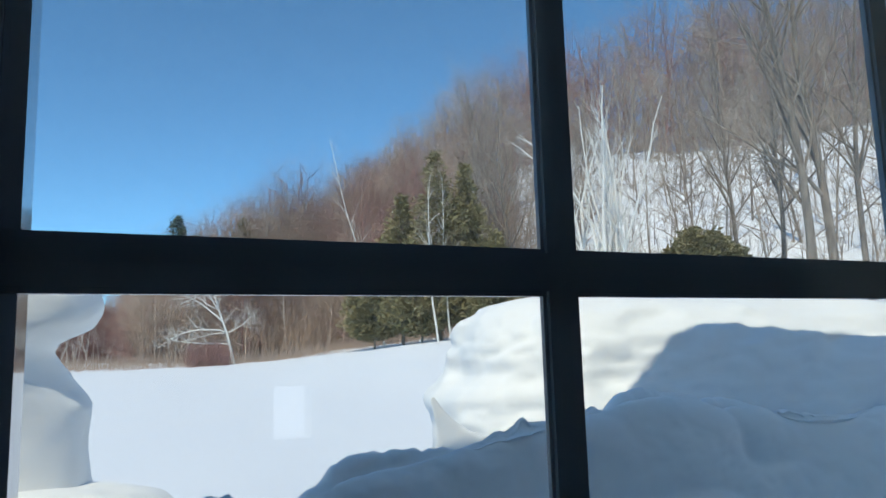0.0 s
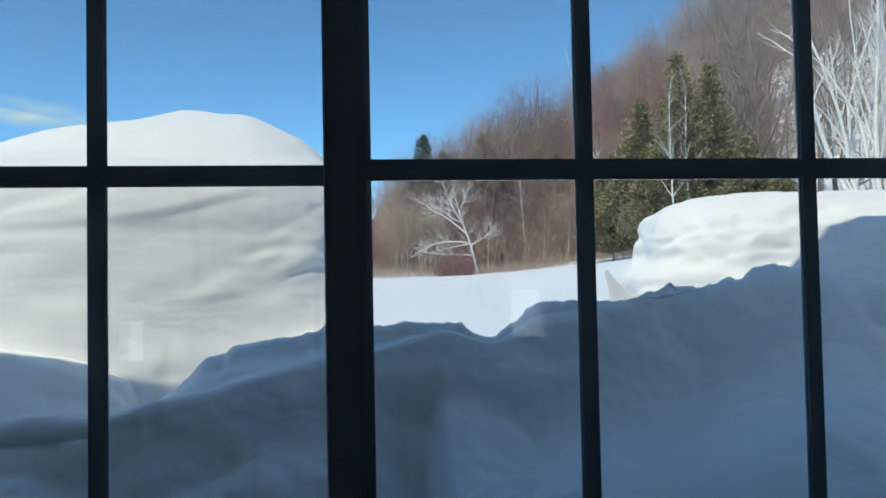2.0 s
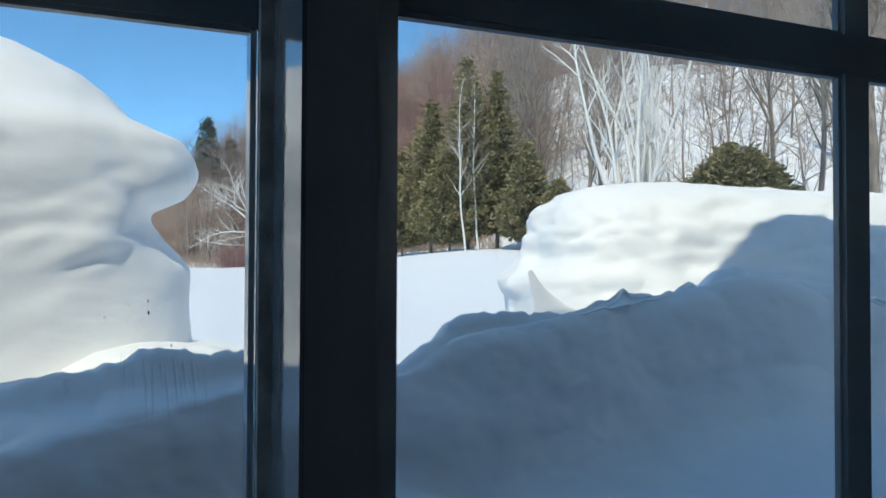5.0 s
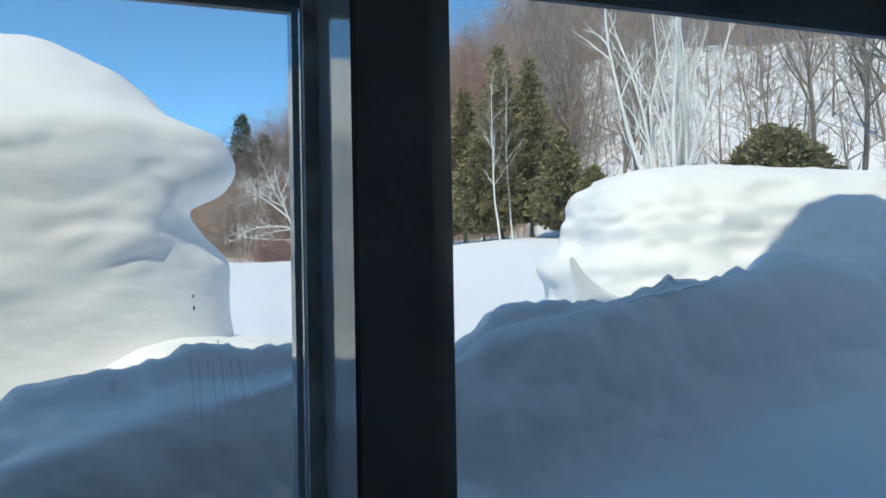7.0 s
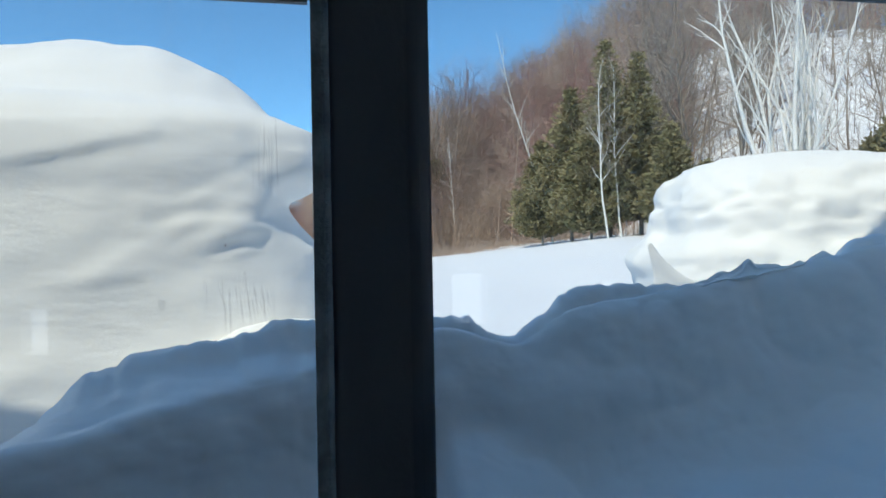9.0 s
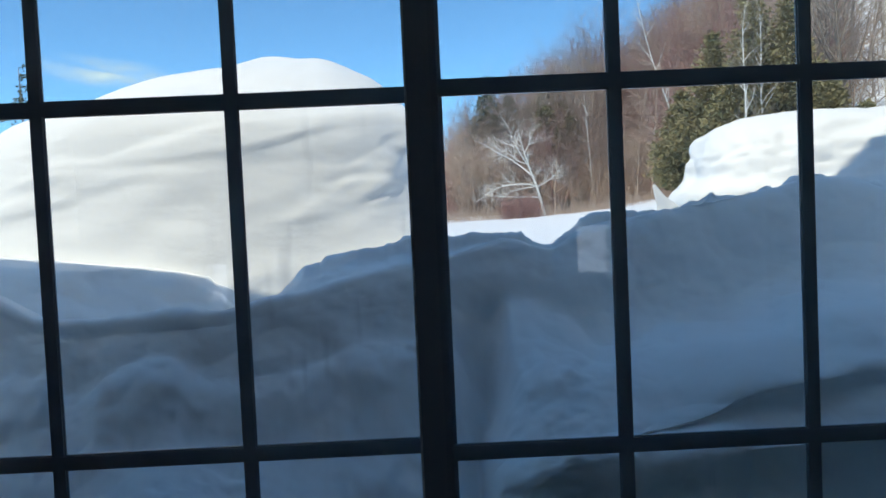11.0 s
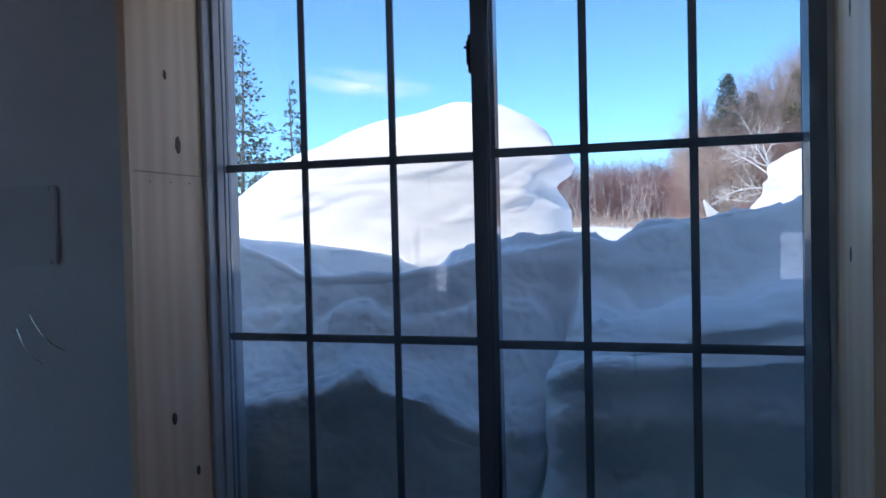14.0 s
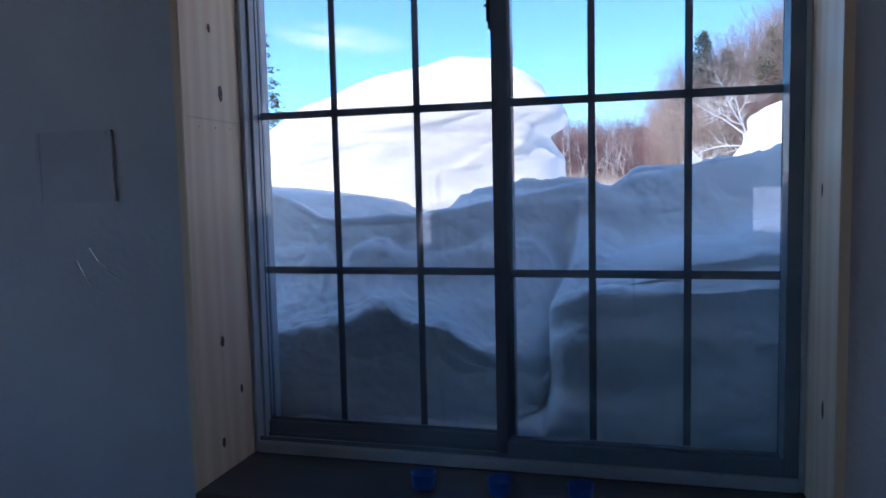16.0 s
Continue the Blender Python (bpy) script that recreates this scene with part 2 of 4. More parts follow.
def wall_y(name, y0, y1, holes, label):
    """A wall along x with rectangular holes (x0, x1, z0, z1), in order of x."""
    bm, x = bmesh.new(), ROOM_L - 0.3
    for a, b, c, d in holes:
        add_box(bm, x, a, y0, y1, -0.3, ROOM_H)
        add_box(bm, a, b, y0, y1, -0.3, c)
        add_box(bm, a, b, y0, y1, d, ROOM_H)
        x = b
    add_box(bm, x, ROOM_R + 0.3, y0, y1, -0.3, ROOM_H)
    return tagged(part(name, bm, PLASTER), label, "wall", kind="structure")


BACK = [(-2.35, -2.13, 0.62, 1.02), (1.46, 1.82, 0.76, 1.24)]
wall_y("wall_north", WALL_IN, WALL_OUT, [(X0 - 0.02, X1 + 0.02, Z0 - 0.02, Z1 + 0.02)], "plain grey plastered wall in deep shade round the gridded window")
wall_y("wall_south", ROOM_B - 0.3, ROOM_B, BACK, "shaded rear wall with two small windows")
# unseen opening added in this wall so that daylight lifts the room
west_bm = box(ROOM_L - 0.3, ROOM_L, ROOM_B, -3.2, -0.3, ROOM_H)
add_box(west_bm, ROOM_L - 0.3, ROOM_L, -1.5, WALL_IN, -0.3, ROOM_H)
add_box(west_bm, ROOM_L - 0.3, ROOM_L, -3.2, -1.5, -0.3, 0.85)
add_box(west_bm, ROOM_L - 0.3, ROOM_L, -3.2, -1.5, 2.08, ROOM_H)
tagged(part("wall_west", west_bm, PANEL), "wooden side wall of the dim room with an unseen opening added to brighten it", "wall", kind="structure")
# second unseen opening, added to light the left reveal board
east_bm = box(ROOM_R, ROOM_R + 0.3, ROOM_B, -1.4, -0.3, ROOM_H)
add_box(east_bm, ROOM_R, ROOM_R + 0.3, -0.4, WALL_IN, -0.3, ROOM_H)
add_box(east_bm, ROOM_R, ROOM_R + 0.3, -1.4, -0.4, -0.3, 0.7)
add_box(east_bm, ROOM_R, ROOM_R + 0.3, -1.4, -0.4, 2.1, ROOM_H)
tagged(part("wall_east", east_bm, PANEL), "wooden side wall of the dim room with an unseen opening added to brighten it", "wall", kind="structure")
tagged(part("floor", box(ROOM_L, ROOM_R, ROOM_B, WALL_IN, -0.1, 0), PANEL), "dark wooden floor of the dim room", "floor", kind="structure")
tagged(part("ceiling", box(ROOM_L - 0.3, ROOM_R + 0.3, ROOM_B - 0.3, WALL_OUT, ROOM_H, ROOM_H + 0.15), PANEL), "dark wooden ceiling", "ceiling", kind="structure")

# outside: eave over the window; snow over a stretch of it is added for its shadow
EAVE_Y, EAVE_Z = 0.51, 2.20
bm = box(ROOM_L - 0.6, ROOM_R + 0.6, WALL_OUT - 0.1, EAVE_Y, EAVE_Z, EAVE_Z + 0.10, 0.005)
add_box(bm, ROOM_L - 0.6, ROOM_R + 0.6, ROOM_B - 0.6, WALL_OUT - 0.1, ROOM_H + 0.16, ROOM_H + 0.3)
# unseen pale boards and soffit, added to bounce light onto the shaded bank
siding = thing("siding", "unseen pale boards added on the outer wall to bounce light onto the snow", "siding", "structure")
for k in range(15):
    z = 0.1 + 0.14 * k
    for a, b in ((ROOM_L - 0.3, X0 - 0.03), (X1 + 0.03, ROOM_R + 0.3)) if 0.5 < z < 1.98 else ((ROOM_L - 0.3, ROOM_R + 0.3),):
        part("board", box(a, b, WALL_OUT + 0.001, WALL_OUT + 0.016, z, z + 0.136, 0.003), BOUNCE_SIDING, siding)
tagged(part("soffit", box(ROOM_L - 0.3, ROOM_R + 0.3, WALL_OUT + 0.02, EAVE_Y - 0.004, EAVE_Z - 0.014, EAVE_Z - 0.002), BOUNCE_SIDING), "unseen pale boarding added under the eave to bounce light", "soffit", kind="structure")
tagged(part("roof", bm, ROOFING), "dark roof with an eave over the window", "roof", kind="structure")

# pine reveal round the opening
reveal = thing("window_reveal", "knotty pine boards lining the deep window opening", "window trim", "structure")
RY0, RY1 = 0.018, 0.285
part("side_board", box(X0 - 0.019, X0, RY0, RY1, Z0 - 0.02, 1.4975, 0.001), PINE, reveal)
part("side_board", box(X0 - 0.019, X0 - 0.0006, RY0, RY1, 1.4985, Z1 + 0.02, 0.001), PINE, reveal)
part("side_board", box(X1, X1 + 0.019, RY0, RY1, Z0 - 0.02, Z1 + 0.02, 0.002), PINE, reveal)
part("head_board", box(X0, X1, RY0, RY1, Z1, Z1 + 0.019, 0.002), PINE, reveal)
part("sill_board", box(X0, X1, RY0 - 0.03, RY1, Z0 - 0.022, Z0, 0.003), SILL, reveal, "dark sill board")
part("edge_strip", box(X0 - 0.02, X0 + 0.001, RY0 - 0.004, RY0 + 0.013, Z0, Z1, 0.002), PINE, reveal, "pale pine edging strip")


def knot_disc(x, y, z, ry, rz, side):
    bm = bmesh.new()
    bmesh.ops.create_uvsphere(bm, u_segments=14, v_segments=8, radius=1.0)
    for v in bm.verts:
        v.co = Vector((x + side * 0.0012 * v.co.x, y + ry * v.co.y + 0.0015 * math.sin(7 * v.co.z), z + rz * v.co.z))
    return bm


for y, z, ry, rz in ((0.141, 1.716, 0.006, 0.011), (0.180, 1.565, 0.010, 0.020), (0.136, 0.953, 0.009, 0.014), (0.217, 0.812, 0.007, 0.012), (0.122, 0.700, 0.008, 0.013)):
    part("knot", knot_disc(X0, y, z, ry, rz, 1), KNOT, reveal, smooth=True)
for y, z, ry, rz in ((0.15, 1.72, 0.007, 0.018), (0.16, 1.30, 0.006, 0.014), (0.12, 0.86, 0.009, 0.02)):
    part("knot", knot_disc(X1, y, z, ry, rz, 1), KNOT, reveal, smooth=True)
for y in (0.08, 0.150, 0.218):
    part("nail", knot_disc(X0, y, 1.479 + 0.02 * (y - 0.15), 0.0016, 0.0016, 1), IRON, reveal, smooth=True)

# ---- the sliding window ----
window = thing("window_1", "vinyl sliding window with gridded double panes, its sashes coloured as if backlit", "window", "structure")
GY_R, GY_L = 0.300, 0.335  # glass of the inner and of the outer sash
GZ0, GZ1, H1, H2 = 0.705, 1.932, 1.520, 1.109
frame_bm = bmesh.new()
add_box(frame_bm, X0, X0 + 0.012, 0.268, 0.39, Z0, Z1, 0.002)
add_box(frame_bm, X0 + 0.012, X0 + 0.020, 0.300, 0.39, Z0 + 0.03, Z1 - 0.03, 0.001)
add_box(frame_bm, X1 - 0.012, X1, 0.268, 0.39, Z0, Z1, 0.002)
add_box(frame_bm, X0 + 0.012, X1 - 0.012, 0.262, 0.39, Z0, Z0 + 0.030, 0.003)
add_box(frame_bm, X0 + 0.012, X1 - 0.012, 0.262, 0.39, Z1 - 0.030, Z1, 0.003)
part("window_frame", frame_bm, VINYL_LIT, window)
for i in range(3):  # tracks on the sill
    part("track", box(X0 + 0.013, X1 - 0.013, 0.276 + i * 0.037, 0.279 + i * 0.037, Z0 + 0.030, Z0 + 0.040), VINYL_BACKLIT, window)


def add_prism(bm, outline, z0, z1):
    lo = [bm.verts.new((x, y, z0)) for x, y in outline]
    hi = [bm.verts.new((x, y, z1)) for x, y in outline]
    made = [bm.faces.new(lo), bm.faces.new(hi)]
    for k in range(len(lo)):
        made.append(bm.faces.new((lo[k], lo[(k + 1) % len(lo)], hi[(k + 1) % len(lo)], hi[k])))
    bmesh.ops.recalc_face_normals(bm, faces=made)
    es = list({e for f in made for e in f.edges})
    bmesh.ops.bevel(bm, geom=es, offset=0.0012, segments=2, affect="EDGES", clamp_overlap=True)


def sash(xa, xb, ga, gb, gy, front, back, cols, chamfer=0.0):
    """A sash from xa to xb, its glass from ga to gb, with upright grille bars at cols."""
    bm = bmesh.new()
    for a, b in ((xa, ga - 0.008), (gb + 0.008, xb)):
        outline = [(a, front), (b, front), (b, back), (a, back)]
        if a == xa and chamfer:
            outline = [(a, front), (b, front + chamfer), (b, back), (a, back)]
        add_prism(bm, outline, GZ0 - 0.046, GZ1 + 0.024)
    add_box(bm, ga - 0.008, gb + 0.008, front + 0.001, back, GZ0 - 0.045, GZ0 - 0.008, 0.002)
    add_box(bm, ga - 0.008, gb + 0.008, front + 0.001, back, GZ1 + 0.008, GZ1 + 0.023, 0.002)
    for a, b in ((ga - 0.008, ga), (gb, gb + 0.008)):
        add_box(bm, a, b, gy + 0.011, back - 0.001, GZ0 - 0.008, GZ1 + 0.008)
    s = part("sash", bm, VINYL_BACKLIT, window)
    s.data.materials.append(VINYL_MATTE)  # all but the sideways faces are matte, so no side opening mirrors in them
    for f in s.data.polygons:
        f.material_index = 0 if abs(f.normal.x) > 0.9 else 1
    # sloping glazing beads
    for x, w in ((ga, 0.008), (gb, -0.008)):
        bm = bmesh.new()
        pts = [(x - w, front + 0.004 + chamfer * (w > 0)), (x, gy - 0.006), (x, gy - 0.003), (x - w, gy - 0.003)]
        lo = [bm.verts.new((px, py, GZ0 - 0.008)) for px, py in pts]
        hi = [bm.verts.new((px, py, GZ1 + 0.008)) for px, py in pts]
        for k in range(4):
            bm.faces.new((lo[k], lo[(k + 1) % 4], hi[(k + 1) % 4], hi[k]))
        bmesh.ops.recalc_face_normals(bm, faces=bm.faces)
        part("glazing_bead", bm, VINYL_BACKLIT, s)
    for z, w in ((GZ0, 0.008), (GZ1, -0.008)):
        part("glazing_bead", box(ga, gb, front + 0.008, gy - 0.003, min(z, z - w), max(z, z - w), 0.001), VINYL_BACKLIT, s)
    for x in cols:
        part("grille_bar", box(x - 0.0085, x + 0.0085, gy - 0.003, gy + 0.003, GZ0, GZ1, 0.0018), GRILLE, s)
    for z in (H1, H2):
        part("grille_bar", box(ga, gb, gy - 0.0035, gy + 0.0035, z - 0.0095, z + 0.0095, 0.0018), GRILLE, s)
    for off in (-0.008, 0.008):
        g = part("pane", box(ga - 0.004, gb + 0.004, gy + off - 0.0015, gy + off + 0.0015, GZ0 - 0.004, GZ1 + 0.004), GLASS, s, "clear glass with dried water streaks")
        g.visible_shadow = False
    return s


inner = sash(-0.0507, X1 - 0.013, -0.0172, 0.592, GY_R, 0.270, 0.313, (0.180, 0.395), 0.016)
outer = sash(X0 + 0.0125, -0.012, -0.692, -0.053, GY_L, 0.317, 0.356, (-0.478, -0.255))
part("weatherstrip", box(-0.0545, -0.044, 0.3135, 0.3165, GZ0 - 0.03, GZ1 + 0.02), GASKET, outer, "dark fuzzy pile weatherstrip")
for x, z, a in ((-0.0970, 1.4190, 0.0006), (-0.0905, 1.4225, 0.0005), (-0.0850, 1.4200, 0.0009), (-0.0852, 1.4235, 0.0007), (-0.0785, 1.4100, 0.0006), (-0.0985, 1.4202, 0.0004), (-0.0800, 1.4240, 0.0005)):
    bm = bmesh.new()
    bmesh.ops.create_icosphere(bm, subdivisions=1, radius=1.0)
    for v in bm.verts:
        v.co = Vector((x + a * 0.35 * v.co.x, (0.3255 if x < -0.05 else 0.2900) + 0.0004 * v.co.y, z + a * 0.8 * v.co.z))
    part("dirt_speck", bm, KNOT, outer if x < -0.05 else inner, "dried dark speck on the glass")


def drip_material():
    m = bpy.data.materials.new("dried_drip")
    m.use_nodes = True
    nt = m.node_tree
    nt.nodes.remove(nt.nodes["Principled BSDF"])
    clear, film, mix = nt.nodes.new("ShaderNodeBsdfTransparent"), nt.nodes.new("ShaderNodeBsdfTranslucent"), nt.nodes.new("ShaderNodeMixShader")
    film.inputs[0].default_value, mix.inputs[0].default_value = (0.95, 0.96, 0.97, 1), 0.13
    nt.links.new(clear.outputs[0], mix.inputs[1])
    nt.links.new(film.outputs[0], mix.inputs[2])
    nt.links.new(mix.outputs[0], nt.nodes["Material Output"].inputs[0])
    return m


DRIP = drip_material()
drip_rng = np.random.RandomState(6)


def drip(x, z, wide, tall, lean, sash_part):
    """A run of dried water on the outer pane: a thin tapered film."""
    bm = bmesh.new()
    y, rows = 0.3252, []
    for k in range(6):
        f = k / 5
        w = wide * (0.35 + 0.65 * math.sin(math.pi * min(1.0, 0.15 + f))) * drip_rng.uniform(0.7, 1.2)
        cx = x + lean * f + drip_rng.normal(0, wide * 0.12)
        rows.append([bm.verts.new((cx + sx * w / 2, y - 0.0002 * (sx == 0), z - tall * f)) for sx in (-1, 0, 1)])
    for p, q in zip(rows, rows[1:]):
        for k in (0, 1):
            bm.faces.new((p[k], p[k + 1], q[k + 1], q[k]))
    return part("dried_drip", bm, DRIP, sash_part, "thin dried run of water on the glass")


for k in range(26):  # a cluster of runs low on the pane
    f = drip_rng.rand()
    drip(-0.094 + 0.026 * f, 1.409 - 0.006 * drip_rng.rand() - 0.004 * f, drip_rng.uniform(0.0002, 0.0007), drip_rng.uniform(0.004, 0.019), drip_rng.uniform(0.0, 0.002), outer)
for k in range(14):  # a few long ones beside the stile
    drip(drip_rng.uniform(-0.076, -0.066), drip_rng.uniform(1.455, 1.478), drip_rng.uniform(0.0002, 0.0005), drip_rng.uniform(0.010, 0.035), drip_rng.uniform(-0.001, 0.002), outer)
drip(-0.107, 1.4015, 0.0028, 0.0045, 0.0004, outer)
latch_bm = box(-0.0575, -0.0505, 0.274, 0.292, 1.690, 1.772, 0.0015)
add_box(latch_bm, -0.062, -0.0575, 0.277, 0.289, 1.708, 1.762, 0.0015)
add_box(latch_bm, -0.068, -0.062, 0.280, 0.286, 1.744, 1.750, 0.001)
part("latch", latch_bm, IRON, inner, "small dark sash lock")

# ---- snow close to the house ----
def snow_sweep(name, xs, knots, label, amp=0.02, seed=0.0, steps=270, mat=SNOW):
    """A bank that runs along x. knots: functions of x that give (y, z) of the cross-section, from far to near."""
    rows = [(np.broadcast_to(np.asarray(k[0](xs), float), xs.shape), np.broadcast_to(np.asarray(k[1](xs), float), xs.shape)) for k in knots]
    ky, kz = np.stack([r[0] for r in rows]), np.stack([r[1] for r in rows])
    s = np.linspace(0, len(rows) - 1, steps)
    i = np.clip(s.astype(int), 0, len(rows) - 2)
    f = (s - i)[:, None]
    p = lambda a, j: a[np.clip(i + j, 0, len(rows) - 1)]
    cr = lambda a: 0.5 * (2 * p(a, 0) + (p(a, 1) - p(a, -1)) * f + (2 * p(a, -1) - 5 * p(a, 0) + 4 * p(a, 1) - p(a, 2)) * f**2 + (3 * p(a, 0) - p(a, -1) - 3 * p(a, 1) + p(a, 2)) * f**3)
    Y, Z = cr(ky), cr(kz)
    Z = 0.15 + (Z - 0.15) * ease(-4.3, -2.3, xs) * (1 - ease(2.9, 4.9, xs))
    X = np.broadcast_to(xs, Y.shape).copy()
    dy, dz = np.gradient(Y, axis=0), np.gradient(Z, axis=0)
    ln = np.sqrt(dy**2 + dz**2) + 1e-9
    ny, nz = dz / ln, -dy / ln
    calm = 0.35 + 0.65 * ease(-0.2, 0.5, fnoise(X * 2.2 + 7, Y * 3, Z * 3 + seed, 2))
    d = amp * (1.2 * fnoise(X * 4 + seed, Y * 4, Z * 5, 2) + 1.1 * np.abs(fnoise(X * 6.5 + seed, Y * 7, Z * 8, 2)) - 0.4 + 0.55 * calm * np.abs(fnoise(X * 13 + seed, Y * 14, Z * 16, 3)) - 0.2 + 0.22 * calm * fnoise(X * 45, Y * 45, Z * 45 + seed, 3))
    V = np.stack([X + 0.4 * amp * fnoise(X * 6, Y * 6 + seed, Z * 6, 2), Y + ny * d, Z + nz * d], -1).reshape(-1, 3)
    ob = mesh_from(name, V, sheet_quads(steps, len(xs)), mat)
    return tagged(ob, label, "snow bank")


def knotted(*pairs):
    ts, vs = [p[0] for p in pairs], [p[1] for p in pairs]
    return lambda x: curve_through(ts, vs, x)


crest = knotted((-2.2, 1.18), (-0.85, 1.205), (-0.55, 1.198), (-0.41, 1.205), (-0.37, 1.222), (-0.325, 1.248), (-0.295, 1.280), (-0.255, 1.318), (-0.17, 1.338), (-0.08, 1.347), (0.0, 1.338), (0.04, 1.345), (0.09, 1.343), (0.14, 1.337), (0.165, 1.320), (0.195, 1.314), (0.225, 1.332), (0.265, 1.358), (0.31, 1.369), (0.36, 1.373), (0.45, 1.386), (0.54, 1.415), (0.61, 1.410), (0.70, 1.420), (0.92, 1.40), (1.2, 1.385), (1.5, 1.37), (3.2, 1.25))
ridge_line = crest
crest = lambda x: ridge_line(x) - 0.011 + 0.007 * fnoise(x * 20, 0.5, 3.1, 3) + 0.0065 * np.abs(fnoise(x * 38, 2.5, 1.1, 3))
edge = knotted((-2.2, 1.30), (-0.95, 1.318), (-0.82, 1.298), (-0.75, 1.265), (-0.68, 1.236), (-0.53, 1.230), (-0.39, 1.230), (-0.325, 1.238), (-0.245, 1.258), (-0.128, 1.292), (0.0, 1.312), (0.1, 1.322), (0.19, 1.302), (0.25, 1.340), (0.36, 1.358), (0.54, 1.398), (0.7, 1.405), (0.92, 1.385), (1.5, 1.355), (3.2, 1.235))
base = knotted((-2.2, 1.08), (-0.94, 1.11), (-0.80, 1.125), (-0.67, 1.135), (-0.62, 1.10), (-0.545, 1.145), (-0.464, 1.155), (-0.41, 1.115), (-0.332, 1.095), (-0.254, 1.11), (-0.20, 1.135), (-0.125, 1.15), (-0.03, 1.145), (0.02, 1.09), (0.055, 1.01), (0.085, 1.12), (0.105, 1.205), (0.13, 1.205), (0.18, 1.182), (0.27, 1.150), (0.31, 1.154), (0.36, 1.178), (0.51, 1.195), (0.63, 1.21), (0.75, 1.22), (1.2, 1.2), (3.2, 1.05))
lip = knotted((-2.2, 0.90), (-0.80, 0.905), (-0.70, 0.935), (-0.56, 0.955), (-0.49, 0.972), (-0.444, 1.0), (-0.40, 1.004), (-0.345, 0.968), (-0.246, 0.955), (-0.19, 0.925), (-0.13, 0.895), (-0.06, 0.875), (0.0, 0.86), (0.035, 0.85), (0.055, 0.99), (0.10, 1.042), (0.2, 1.058), (0.29, 1.080), (0.37, 1.106), (0.43, 1.132), (0.52, 1.144), (0.61, 1.155), (0.9, 1.14), (3.2, 1.0))
tier = knotted((-2.2, 0.80), (-0.5, 0.87), (-0.4, 0.89), (-0.25, 0.84), (-0.1, 0.79), (0.0, 0.76), (0.035, 0.80), (0.05, 0.98), (0.08, 1.022), (0.12, 1.036), (0.22, 1.045), (0.32, 1.056), (0.41, 1.065), (0.55, 1.075), (0.9, 1.05), (3.2, 0.9))
cliff_y = knotted((-2.2, 0.72), (-0.55, 0.68), (-0.40, 0.69), (-0.28, 0.74), (-0.15, 0.79), (0.0, 0.83), (0.1, 0.86), (3.2, 0.86))
lip_y = knotted((-2.2, 0.45), (-0.55, 0.44), (-0.35, 0.45), (-0.1, 0.47), (0.0, 0.56), (0.035, 0.64), (0.06, 0.56), (0.10, 0.53), (0.2, 0.52), (0.35, 0.505), (0.6, 0.505), (3.2, 0.505))
tier_y = knotted((-2.2, 0.440), (-0.55, 0.437), (-0.35, 0.443), (-0.1, 0.458), (0.0, 0.54), (0.035, 0.60), (0.06, 0.51), (0.10, 0.475), (0.2, 0.46), (0.5, 0.452), (3.2, 0.452))
# how far the foot of the near pillow has sunk below its ledge
foot = knotted((-2.2, 0.06), (0.0, 0.05), (0.06, 0.10), (0.3, 0.125), (0.6, 0.115), (3.2, 0.1))
wavy = lambda line, size, seed: (lambda x: line(x) + size * fnoise(x * 6, seed, 8.2, 3))
edge, base, lip, tier = wavy(edge, 0.005, 1.5), wavy(base, 0.010, 4.5), wavy(lip, 0.007, 2.5), wavy(tier, 0.005, 6.5)
either = lambda x, a, b: a + (b - a) * ease(-0.06, 0.05, x)
west = lambda x: 1 - ease(-0.12, 0.08, x)
hump = lambda x: 0.020 * fnoise(x * 5, 3.5, 1.7, 3)
BANK_X = np.concatenate([np.linspace(-4.3, -0.95, 110, endpoint=False), np.linspace(-0.95, 1.3, 480, endpoint=False), np.linspace(1.3, 4.9, 110)])
